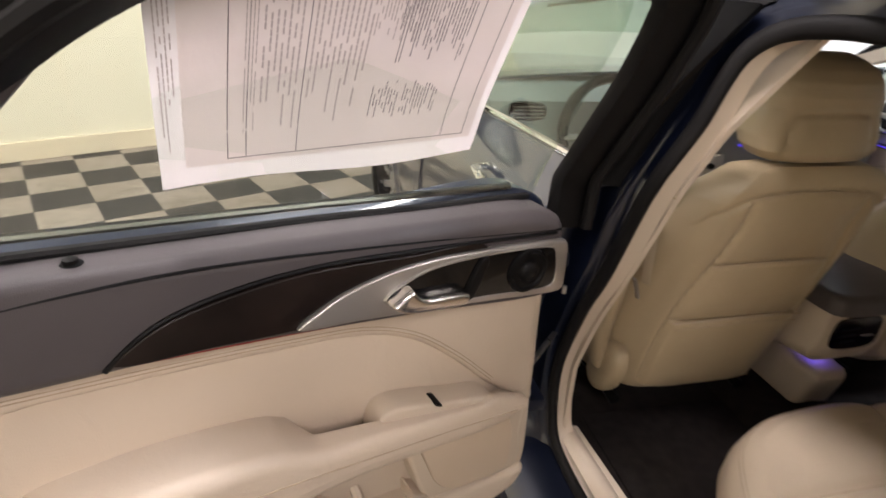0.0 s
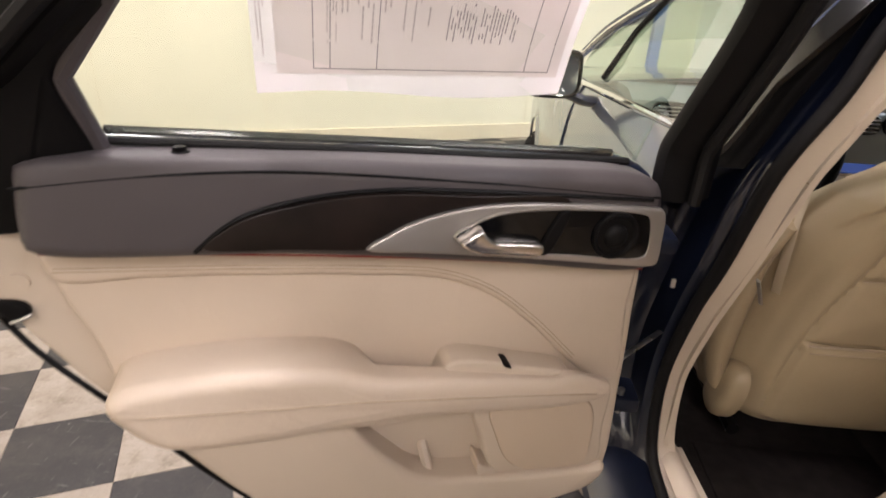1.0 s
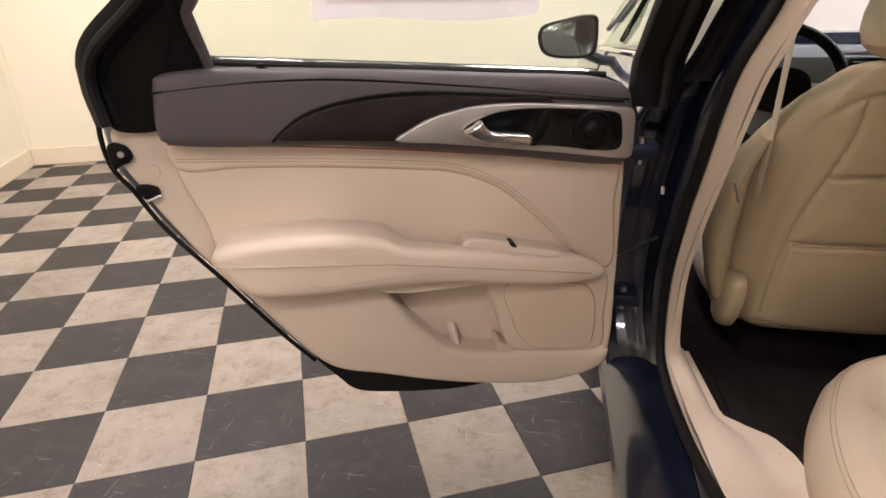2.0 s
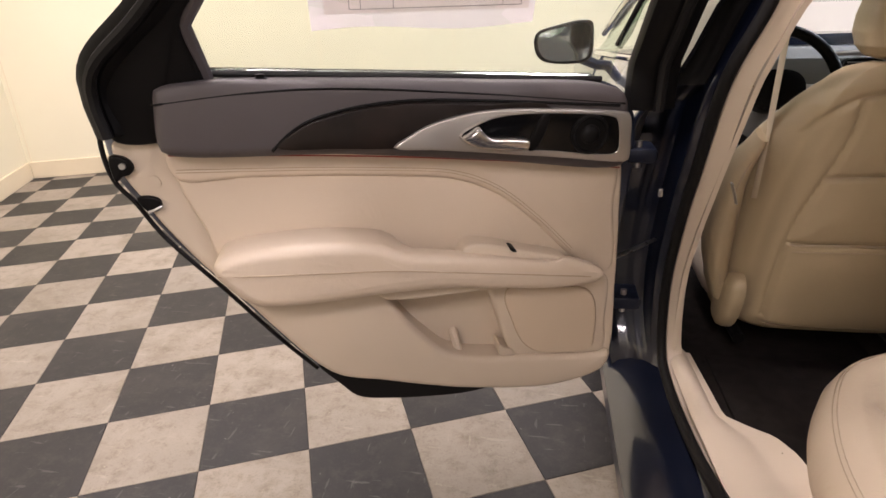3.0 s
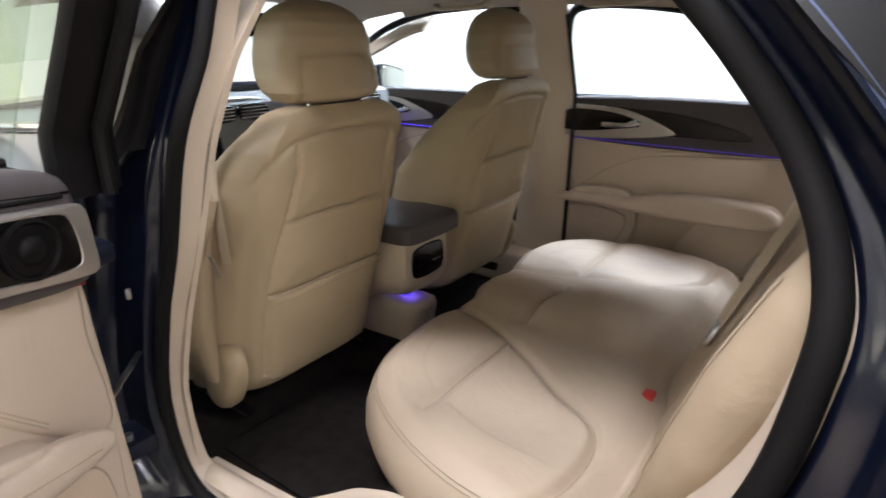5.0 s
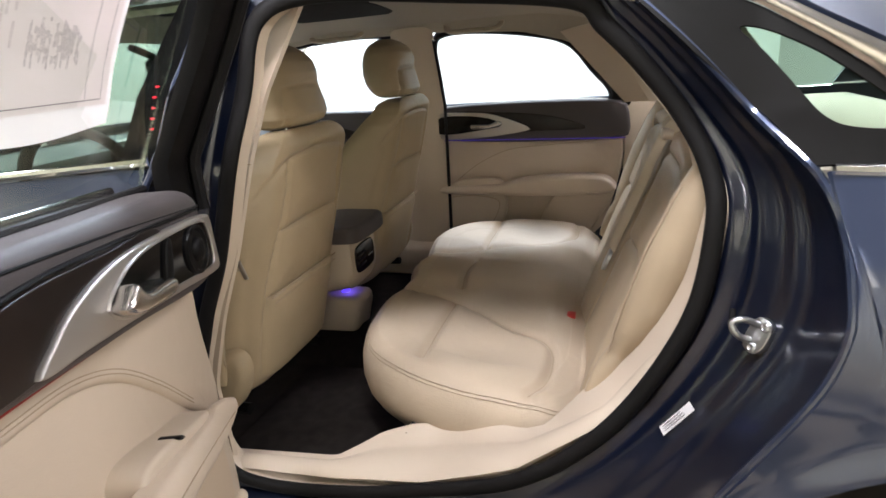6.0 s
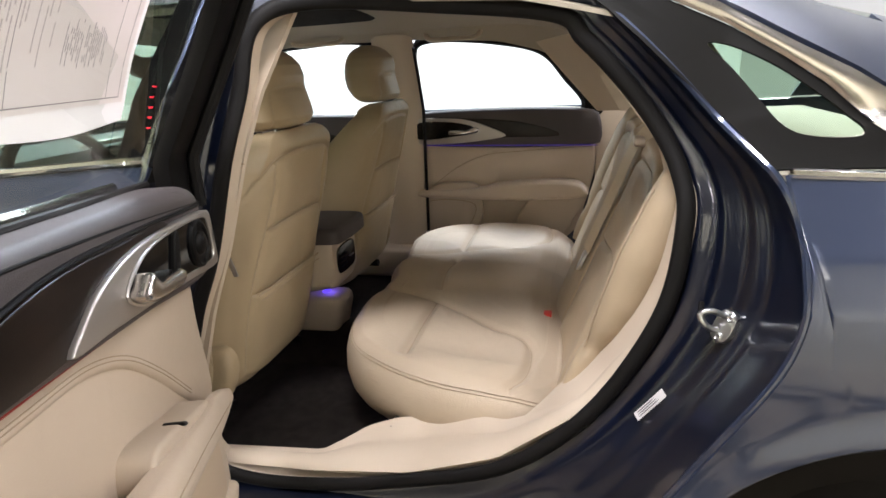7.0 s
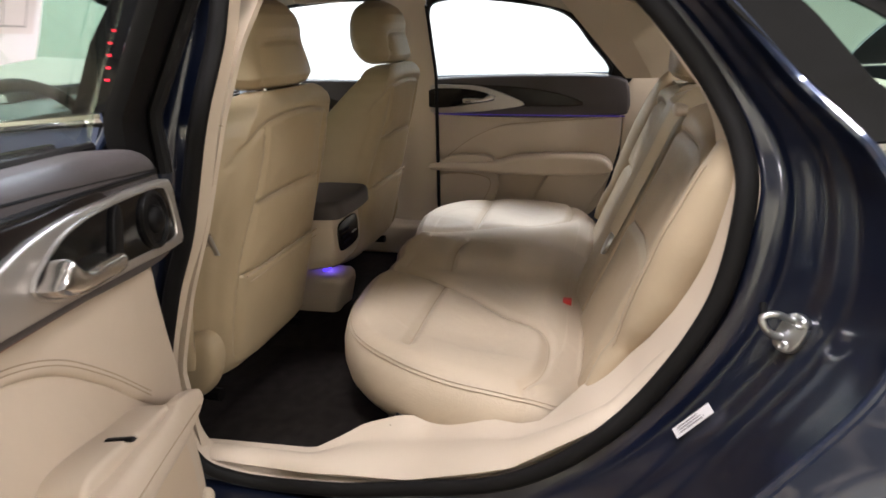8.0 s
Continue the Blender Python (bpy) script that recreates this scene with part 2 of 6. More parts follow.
BELT = mat("beige_webbing", (0.50, 0.41, 0.29), 0.75, 0, 0.05, 8, 1500, 0.4)
SEAM = mat("seam_shadow_thread", (0.38, 0.30, 0.215), 0.8, 0, 0.1, 20)
STEEL = mat("zinc_steel", (0.46, 0.46, 0.47), 0.3, 1.0, 0.1, 30)
RED = mat("red_release_button", (0.55, 0.03, 0.02), 0.4)
WALL = mat("pale_yellow_wall_paint", (0.77, 0.715, 0.54), 0.55, 0, 0.03, 1.2, 300, 0.1)
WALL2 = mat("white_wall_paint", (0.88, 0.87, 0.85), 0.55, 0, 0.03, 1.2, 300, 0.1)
BASEB = mat("cream_baseboard_paint", (0.72, 0.62, 0.44), 0.5, 0, 0.06, 2, 300, 0.1)
def tile_mat(name, color, dirt, worn, amount):
    """Worn vinyl tile: mottled tone, brown dirt in patches, dark grime specks and pale scuffs."""
    m = mat(name, color, 0.5, 0, 0.14, 4.5, 60, 0.12, random_piece=0.11, spec=0.3)
    nt = m.node_tree
    b = nt.nodes["Principled BSDF"]
    geo = nt.nodes.new("ShaderNodeNewGeometry")
    col = b.inputs["Base Color"].links[0].from_socket

    def layer(col, scale, detail, rough, lo, hi, top, tint, stretch=(1, 1, 1), turn=0.0):
        mp = nt.nodes.new("ShaderNodeMapping")
        mp.inputs["Scale"].default_value = stretch
        mp.inputs["Rotation"].default_value = (0, 0, turn)
        nt.links.new(geo.outputs["Position"], mp.inputs["Vector"])
        n = nt.nodes.new("ShaderNodeTexNoise")
        n.inputs["Scale"].default_value, n.inputs["Detail"].default_value, n.inputs["Roughness"].default_value = scale, detail, rough
        nt.links.new(mp.outputs["Vector"], n.inputs["Vector"])
        r = nt.nodes.new("ShaderNodeMapRange")
        r.inputs["From Min"].default_value, r.inputs["From Max"].default_value, r.inputs["To Max"].default_value = lo, hi, top
        nt.links.new(n.outputs["Fac"], r.inputs["Value"])
        x = nt.nodes.new("ShaderNodeMix")
        x.data_type = "RGBA"
        nt.links.new(r.outputs["Result"], x.inputs["Factor"])
        nt.links.new(col, x.inputs["A"])
        x.inputs["B"].default_value = (*tint, 1)
        return x.outputs["Result"]

    col = layer(col, 2.6, 8, 0.72, 0.48, 0.74, 0.7 * amount, dirt)
    col = layer(col, 15, 9, 0.8, 0.50, 0.72, 0.8 * amount, dirt)
    col = layer(col, 140, 4, 0.7, 0.55, 0.75, 0.6 * amount, dirt)
    col = layer(col, 9, 3, 0.5, 0.655, 0.70, 0.3, worn, (1, 7, 1), 0.7)
    col = layer(col, 11, 3, 0.5, 0.67, 0.70, 0.25, worn, (6, 1, 1), 0.25)
    col = layer(col, 60, 2, 0.5, 0.74, 0.77, 0.8, worn)
    nt.links.new(col, b.inputs["Base Color"])
    return m


TILE_L = tile_mat("cream_vinyl_tile", (0.295, 0.252, 0.207), (0.115, 0.088, 0.054), (0.42, 0.37, 0.30), 1.0)
TILE_D = tile_mat("grey_vinyl_tile", (0.022, 0.0205, 0.021), (0.062, 0.055, 0.048), (0.16, 0.15, 0.14), 0.8)
GROUT = mat("dark_floor_joint", (0.09, 0.078, 0.068), 0.8)
PAPER = mat("white_label_paper", (0.94, 0.91, 0.92), 0.6, 0, 0.03, 5)
INK = mat("grey_print", (0.30, 0.27, 0.28), 0.7)
INK2 = mat("pale_print", (0.58, 0.52, 0.52), 0.7)
TYRE = mat("tyre_rubber", (0.011, 0.0098, 0.009), 0.8, 0, 0.2, 12, 500, 0.3, spec=0.08)
ALLOY = mat("silver_alloy", (0.55, 0.55, 0.56), 0.28, 0.9)
SCREEN = mat("display_glass", (0.01, 0.015, 0.04), 0.1, emit=(0.10, 0.18, 0.55), power=0.35)
DASH = mat("grey_dash_vinyl", (0.24, 0.25, 0.25), 0.6, 0, 0.05, 5, 800, 0.3)
MIRROR = mat("mirror_glass", (0.85, 0.90, 0.87), 0.01, 1.0, 0.0)
# Same strip as VIOLET, emission cut to copy its dimness at a grazing view.
DIM_VIOLET = mat("dim_violet_light_strip", (0.06, 0.03, 0.25), 0.4, emit=(0.16, 0.06, 1.0), power=0.12)
VIOLET = mat("violet_light_strip", (0.1, 0.05, 0.6), 0.4, emit=(0.12, 0.06, 1.0), power=0.9)
REDLINE = mat("red_light_strip", (0.16, 0.02, 0.015), 0.5, emit=(1.0, 0.06, 0.03), power=0.05)
REDDIGIT = mat("red_keypad_glow", (0.5, 0.0, 0.0), 0.4, emit=(1.0, 0.02, 0.05), power=1.5)
# Unseen ceiling, kept dark to cut bounced light and reflections on the paint.
CEIL = mat("low_bounce_ceiling", (0.17, 0.168, 0.168), 0.8, 0, 0.05, 1.2, 300, 0.1)
# Added back wall out of view, grey so that less fill reaches the jambs.
BACK_WALL = mat("low_bounce_back_wall", (0.36, 0.34, 0.31), 0.6, 0, 0.04, 1.2, 300, 0.1)
BLUEP = mat("blue_panel_paint", (0.10, 0.20, 0.55), 0.5)
GLASS = glass_mat("clear_glass", (0.93, 0.96, 0.93))
TINT = glass_mat("green_tinted_glass", (0.80, 0.90, 0.82))
SUNBAND = glass_mat("blue_shade_band_glass", (0.22, 0.50, 0.72))
TINT2 = glass_mat("deep_green_tinted_glass", (0.60, 0.72, 0.61))
LAMP = mat("light_diffuser", (0.9, 0.9, 0.88), 0.5, emit=(1.0, 0.93, 0.80), power=9)

def see_through(m, amount):
    """Let light pass through thin paper."""
    nt = m.node_tree
    b = nt.nodes["Principled BSDF"]
    tl = nt.nodes.new("ShaderNodeBsdfTranslucent")
    nt.links.new(b.inputs["Base Color"].links[0].from_socket, tl.inputs["Color"])
    mx = nt.nodes.new("ShaderNodeMixShader")
    mx.inputs[0].default_value = amount
    nt.links.new(b.outputs[0], mx.inputs[1])
    nt.links.new(tl.outputs[0], mx.inputs[2])
    nt.links.new(mx.outputs[0], nt.nodes["Material Output"].inputs[0])
    return m


see_through(PAPER, 0.5)

# ---- the room, turned against the car ----
ROOM = Matrix.Rotation(radians(24), 4, "Z") @ Matrix.Translation((-1.855, 0.67, 0))
XL, XR, YF, YB, HGT, TS = -1.67, 4.75, 3.72, -4.2, 3.1, 0.30


def built(ob, label, category):
    ob.matrix_world = ROOM
    return tagged(ob, label, category, "", "structure")


floor = built(part("floor", box(XL - 0.2, XR + 0.2, YB - 0.2, YF + 0.2, -0.15, -0.004, 0), GROUT, None, "", False), "checkerboard floor of worn cream and grey vinyl tiles", "floor")
built(part("wall_front", box(XL - 0.2, XR + 0.2, YF, YF + 0.15, -0.004, HGT, 0), WALL, None, "", False), "pale yellow painted wall with panel joints", "wall")
built(part("wall_left", box(XL - 0.15, XL, YB, YF, -0.004, HGT, 0), WALL, None, "", False), "pale yellow painted wall", "wall")
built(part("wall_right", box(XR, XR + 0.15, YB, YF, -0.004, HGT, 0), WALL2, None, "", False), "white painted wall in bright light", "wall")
built(part("wall_back", box(XL - 0.2, XR + 0.2, YB - 0.15, YB, -0.004, HGT, 0), BACK_WALL, None, "", False), "unseen added back wall, grey to cut bounced light", "wall")
built(part("ceiling", box(XL - 0.2, XR + 0.2, YB - 0.2, YF + 0.2, HGT, HGT + 0.1, 0), CEIL, None, "", False), "unseen grey ceiling, kept dark to cut bounced light", "ceiling")
built(part("baseboard_front", box(XL + 0.02, XR, YF - 0.02, YF, 0.0, 0.13, 0.004), BASEB, None, "", False), "cream painted baseboard along the wall", "baseboard")
built(part("baseboard_left", box(XL, XL + 0.02, YB, YF - 0.02, 0.0, 0.13, 0.004), BASEB, None, "", False), "cream painted baseboard along the wall", "baseboard")
for k in range(5):
    x = XL + 1.18 + 1.15 * (k - 1)
    built(part("trim", box(x, x + 0.004, YF - 0.003, YF, 0.13, HGT, 0), BASEB, None, "", False), "thin joint between wall panels", "trim")


built(part("trim_post", box(4.20, 4.31, YF - 0.05, YF, 0.0, HGT, 0.006), BLUEP, None, "", False), "blue painted post against the wall", "post")


def ceiling_light(x, y, power, tint=(1.0, 0.955, 0.93), across=False):
    """A flat fluorescent fitting with its lamp."""
    at = ROOM @ Vector((x, y, HGT - 0.06))
    t = thing("ceiling_light", at, "long white fluorescent ceiling light, lit", "ceiling light", "ceiling lights")
    spin = ROOM @ Matrix.Translation((x, y, 0)) @ Matrix.Rotation(math.pi / 2 if across else 0.0, 4, "Z")
    for nm, b, m in (("frame", box(-0.66, 0.66, -0.17, 0.17, HGT - 0.055, HGT, 0.004), WALL2), ("diffuser", box(-0.62, 0.62, -0.13, 0.13, HGT - 0.075, HGT - 0.052, 0.006), LAMP)):
        bmesh.ops.transform(b, matrix=spin, verts=b.verts)
        part(nm, b, m, t)
    d = bpy.data.lights.new("ceiling_lamp", "AREA")
    d.shape, d.size, d.size_y, d.energy, d.color = "RECTANGLE", 1.2, 0.24, power, tint
    o = new("ceiling_lamp", d)
    o.matrix_world = spin @ pose(0, 0, HGT - 0.09)
    return t


WARM, COOL = (1.0, 0.945, 0.905), (0.84, 0.92, 1.0)
for x, y, p, tint, across in ((0.35, -0.5, 70, WARM, True), (-0.5, 2.1, 62, WARM, False), (1.9, -3.0, 46, WARM, False), (-0.9, -3.2, 64, WARM, True), (3.15, -1.8, 100, COOL, True), (4.2, 0.1, 108, COOL, True), (2.2, 2.6, 36, WARM, False)):
    ceiling_light(x, y, p, tint, across)

# ---- the car: body ----
car = thing("car", (0, 0.2, 0), "dark blue metallic sedan, open rear door, cream leather cabin", "car")
bpy.context.view_layer.update()


def side_x(y, z):
    """Half width of the body skin."""
    w = interp(z, ((0.20, 0.85), (0.32, 0.885), (0.5, 0.910), (0.62, 0.912), (0.72, 0.908), (0.80, 0.900), (0.86, 0.891), (0.895, 0.886), (0.91, 0.881), (1.0, 0.858), (1.05, 0.835), (1.32, 0.66), (1.40, 0.56)))
    w -= 0.03 * max(0.0, (abs(y - 0.2) - 1.2)) ** 1.5
    w -= 0.029 * min(1.0, max(0.0, (y + 0.45) / 0.3)) * interp(z, ((0.93, 0), (1.02, 1), (1.06, 1), (1.15, 0)))
    w -= 0.078 * min(1.0, max(0.0, (-0.45 - y) / 0.5)) * min(1.0, max(0.0, (z - 0.83) / 0.16))
    w -= 0.055 * min(1.0, max(0.0, (-0.45 - y) / 0.3)) * min(1.0, max(0.0, (z - 1.0) / 0.07))
    return w


def left(y, z, out=0.0):
    return Vector((-side_x(y, z) - out, y, z))


# rear door opening: line of the rubber seal, as (y, z, x)
SEAL = [(-0.02, 0.84, -0.741), (-0.075, 1.02, -0.728), (-0.105, 1.14, -0.690), (-0.135, 1.263, -0.655), (-0.227, 1.30, -0.60), (-0.453, 1.282, -0.55), (-0.675, 1.25, -0.558), (-0.728, 1.205, -0.563), (-0.792, 1.137, -0.569), (-0.856, 1.053, -0.585), (-0.896, 0.970, -0.620), (-0.903, 0.885, -0.658), (-0.868, 0.725, -0.690), (-0.748, 0.529, -0.71), (-0.581, 0.394, -0.72), (-0.363, 0.331, -0.72), (-0.2, 0.303, -0.725), (-0.005, 0.297, -0.73), (0.084, 0.345, -0.735), (0.104, 0.51, -0.740), (0.045, 0.70, -0.742)]
# line of the gap between door and body, as (y, z)
CUT = [(0.06, 0.84), (0.035, 1.0), (-0.02, 1.2), (-0.06, 1.335), (-0.20, 1.37), (-0.45, 1.365), (-0.70, 1.30), (-0.775, 1.245), (-0.86, 1.16), (-0.945, 1.06), (-1.015, 0.975), (-1.032, 0.88), (-1.012, 0.76), (-0.918, 0.60), (-0.82, 0.44), (-0.68, 0.26), (-0.2, 0.215), (0.02, 0.21), (0.16, 0.23), (0.15, 0.53), (0.10, 0.70)]
STEP = 10


def seal_front(z):
    """The seal's plane along the centre pillar."""
    return -interp(z, ((0.2, 0.735), (0.6, 0.732), (0.84, 0.72), (1.02, 0.70), (1.14, 0.67), (1.30, 0.60)))


def matched(loop):
    """The loop's points at matching stretches of its control points."""
    out = []
    m = len(loop)
    for i in range(m):
        a, b, c, d = (Vector((*loop[(i + k) % m][:2], loop[(i + k) % m][2] if len(loop[0]) > 2 else 0)) for k in (-1, 0, 1, 2))
        for k in range(STEP):
            t = k / STEP
            out.append(0.5 * (2 * b + (c - a) * t + (2 * a - 5 * b + 4 * c - d) * t * t + (3 * b - a - 3 * c + d) * t**3))
    return out


seal_loop, cut_loop = matched(SEAL), matched(CUT)


def ring_at(f, dx):
    """A loop f of the way from the seal to the gap, dx of the way outward from the seal's plane to the skin."""
    out = []
    for s, c in zip(seal_loop, cut_loop):
        p = s.lerp(c, f)
        xc = -side_x(c.x, c.y) + 0.004
        out.append(Vector((s.z + (xc - s.z) * dx, p.x, p.y)))
    return out


PROFILE = [(0.0, -0.10), (0.10, -0.03), (0.17, 0.02), (0.38, 0.08), (0.455, 0.16), (0.66, 0.32), (0.735, 0.42), (0.85, 0.53), (0.905, 0.66), (0.96, 0.82), (1.0, 1.0)]
jamb = []
for p in spline([(*q, 0) for q in PROFILE], 90):
    ring = ring_at(p.x, p.y)
    # hollow for the hinges along the centre pillar
    hollow = 0.075 * interp(p.x, ((0.50, 0), (0.57, 1), (0.93, 1), (0.985, 0)))
    for q in ring:
        if q.y > -0.12:
            q.y += hollow * interp(q.z, ((0.30, 0), (0.40, 1), (0.96, 1), (1.03, 0)))
    jamb.append(ring)
v, f = loft(jamb, caps=False)
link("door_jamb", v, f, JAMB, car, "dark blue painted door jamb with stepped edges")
pillar_rows = [[q + Vector((-0.003, -0.005, 0)) for q, c in zip(ring_at(p.x, p.y), cut_loop) if -0.10 < c.x and c.y > 0.985] for p in spline([(*q, 0) for q in PROFILE], 90) if p.x > 0.58]
n = len(pillar_rows[0])
slab("pillar_weatherstrip", ([q for row in pillar_rows for q in row], [(i * n + k, i * n + k + 1, i * n + n + k + 1, i * n + n + k) for i in range(len(pillar_rows) - 1) for k in range(n - 1) if (pillar_rows[i][k] - pillar_rows[i][k + 1]).length < 0.08]), 0.003, RUBBER, car, "black weatherstrip behind the pillar cover")
v, f = tube([Vector((p.z - 0.010, p.x, p.y)) for p in seal_loop], 0.0158, True, 12, 0.7, (1, 0, 0))
link("door_seal", v, f, RUBBER, car, "black rubber seal round the door opening")
v, f = tube([q + Vector((-0.002, 0, 0)) for q in ring_at(0.995, 0.985)], 0.0065, True, 8)
link("jamb_edge", v, f, PAINT, car, "rounded painted edge of the opening")

# cream trim inside the seal
trim_rings = []
for f_in, dx in ((-0.02, 0.0), (0.004, 0.010), (0.010, 0.028), (0.016, 0.05), (0.022, 0.085), (0.020, 0.15)):
    ring = []
    c = Vector((-0.42, 0.78))
    for p in seal_loop:
        q = Vector((p.x, p.y))
        d = (c - q).normalized()
        wide = min(1.0, max(0.0, (-0.45 - q.x) / 0.25)) * min(1.0, max(0.0, (1.1 - q.y) / 0.2))
        wide = max(wide, 0.5 * min(1.0, max(0.0, (0.42 - q.y) / 0.08)) * min(1.0, max(0.0, (0.09 - q.x) / 0.24)))
        k = 0.42 + 0.58 * wide
        ring.append(Vector((p.z + min(dx, 0.085) * k + max(0.0, dx - 0.085) * wide, q.x + d.x * f_in * k, q.y + d.y * f_in * k)))
    trim_rings.append(ring)
v, f = loft(trim_rings, caps=False)
link("opening_trim", v, f, TRIM, car, "cream plastic trim round the door opening")

# rear quarter panel, laid out round the wheel arch
WY, WZ, AR = -1.20, 0.318, 0.341
rear_cut = [(p.x, p.y) for p in cut_loop if p.x < -0.55 and p.y < 1.02]


CUT_BY_HEIGHT = sorted((q[1], q[0]) for q in rear_cut)


def cut_y(z):
    return interp(z, CUT_BY_HEIGHT)


def reach(a):
    """How far the panel goes from the wheel's centre in direction a."""
    r = AR
    while r < 1.6:
        y, z = WY + r * math.cos(a), WZ + r * math.sin(a)
        if z > 0.995 or y < -2.05 or z < 0.24 or (y > cut_y(max(z, 0.26))):
            break
        r += 0.001
    return r


def quarter(a, b):
    ang = radians(-9 + 196 * a)
    r = AR + max(reach(ang) - AR, 0.0) * b
    y, z = WY + r * math.cos(ang), WZ + r * math.sin(ang)
    lip = 0.010 * math.exp(-(((r - AR) / 0.03) ** 2))
    return left(y, z, lip)


slab("quarter_panel", sheet(quarter, 190, 44), 0.006, PAINT, car, "dark blue metallic rear quarter panel")
v, f = loft([[left(WY + AR * math.cos(radians(a)), WZ + AR * math.sin(radians(a)), 0.01) for a in range(5, 176, 5)], [left(WY + (AR - 0.012) * math.cos(radians(a)), WZ + (AR - 0.012) * math.sin(radians(a)), 0.002) for a in range(5, 176, 5)], [Vector((-0.62, WY + (AR - 0.015) * math.cos(radians(a)), WZ + (AR - 0.015) * math.sin(radians(a)))) for a in range(5, 176, 5)]], caps=False)
f = [q for q in f if max(q) - min(q) < 60 and not (min(q) % 35 == 0 and max(q) % 35 == 34)]
link("wheel_arch", v, f, BLACK, car)


def roof_rail(y):
    """Height of the side roof line."""
    return interp(y, ((-2.1, 0.96), (-1.75, 1.06), (-1.45, 1.16), (-1.2, 1.235), (-0.9, 1.33), (-0.6, 1.385), (-0.2, 1.405), (0.3, 1.405), (0.7, 1.365), (1.0, 1.275), (1.3, 1.165), (1.5, 1.06)))


def glass_top(y):
    """Lower edge of the bright strip along the roof."""
    return interp(y, ((-1.25, 0.965), (-1.145, 1.056), (-1.094, 1.111), (-1.033, 1.158), (-0.96, 1.208), (-0.874, 1.252), (-0.72, 1.31), (-0.6, 1.34)))


def strip_top(y):
    return interp(y, ((-1.40, 0.93), (-1.30, 1.0), (-1.156, 1.106), (-1.12, 1.134), (-1.052, 1.174), (-0.942, 1.244), (-0.80, 1.305), (-0.6, 1.36)))


def door_line(z):
    return interp(z, ((1.0, -0.998), (1.05, -0.965), (1.25, -0.765), (1.33, -0.66)))


CLEAR = [(-0.923, 1.184), (-0.946, 1.183), (-1.014, 1.150), (-1.071, 1.108), (-1.112, 1.072), (-1.130, 1.052), (-1.126, 1.045), (-1.052, 1.046), (-1.028, 1.056), (-0.997, 1.094), (-0.958, 1.145)]
clear = [Vector((p.x, p.y)) for p in spline(CLEAR, 72, True)]
mid = sum(clear, Vector((0, 0))) / len(clear)
border = []
for p in clear:
    d = (p - mid).normalized()
    q = p.copy()
    while q.y > 1.006 and q.y < glass_top(q.x) and q.x < door_line(q.y) and (q - mid).length < 0.6:
        q += d * 0.002
    border.append(q)
slab("quarter_window_surround", loft([[left(*p.lerp(q, t), 0.004) for p, q in zip(clear, border)] for t in (0, 0.05, 0.3, 0.6, 1)], caps=False), 0.004, SURROUND_BLACK, car, "satin black border of the quarter window")
v, f = pad(lambda a, b, w: left(a, b, w), CLEAR, -0.002, 0.002, 0.001, 48)
link("quarter_window_pane", v, f, TINT, car, "greenish glass of the quarter window").visible_shadow = False


def bright_strip(a, b):
    y = -0.60 + (-1.26 + 0.60) * a
    z = glass_top(y) + 0.003 + (strip_top(y) - glass_top(y) - 0.003) * b
    return left(y, z, 0.004 + 0.45 * (z - glass_top(y)) + 0.004 * math.sin(math.pi * b))


slab("roof_chrome_strip", sheet(bright_strip, 50, 8), 0.004, BRIGHT, car, "bright chrome strip along the roof line")
v, f = tube([left(-1.02 - 0.006 * k, 1.0 - 0.0003 * k, 0.003) for k in range(45)], 0.0095, False, 8, 0.8)
link("belt_chrome_strip", v, f, CHROME, car)


def roof(a, b):
    y = 1.42 - 3.5 * a
    s = 2 * b - 1
    zr = roof_rail(y)
    edge = max(strip_top(y), 0.985) if y < -0.6 else zr - 0.055
    hw = side_x(y, min(edge, 1.39)) + 0.004
    crown = (zr + 0.03 - edge) * (1 - abs(s) ** 2.6)
    return Vector((s * hw, y, edge + crown))


rv, rf = sheet(roof, 70, 28)


def is_glass(p):
    """Openings of windscreen, rear window and far quarter window."""
    if p.y > 0.78 and abs(p.x) < side_x(p.y, p.z) - 0.07:
        return True
    if p.x > 0.3 and -1.46 < p.y < -0.98 and p.z > 1.0:
        return True
    return p.y < -1.15 and abs(p.x) < side_x(p.y, p.z) - 0.16


solid = [q for q in rf if not is_glass(sum((rv[i] for i in q), Vector()) / 4)]
screen_faces = [q for q in rf if is_glass(sum((rv[i] for i in q), Vector()) / 4)]
slab("roof", (rv, solid), 0.012, PAINT, car, "dark blue roof and pillars")
band = [q for q in screen_faces if 0.70 < rv[q[0]].y < 0.90]
link("windscreen", rv, [q for q in screen_faces if q not in band], TINT, car, "clear windscreen and rear window glass").visible_shadow = False
link("shade_band", rv, band, SUNBAND, car, "blue shade band along the top of the windscreen").visible_shadow = False

# sill and lower body on the open side
v, f = loft([[Vector((x, y, z)) for x, z in ((-0.70, 0.285), (-0.78, 0.27), (-0.835, 0.25), (-0.872, 0.215), (-0.872, 0.17), (-0.84, 0.14), (-0.70, 0.14))] for y in (-0.85, -0.6, -0.3, 0.0, 0.3, 0.7, 1.15)])
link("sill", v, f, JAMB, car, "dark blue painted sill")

# front door and wing on the open side
FY, FR = 1.93, 0.40


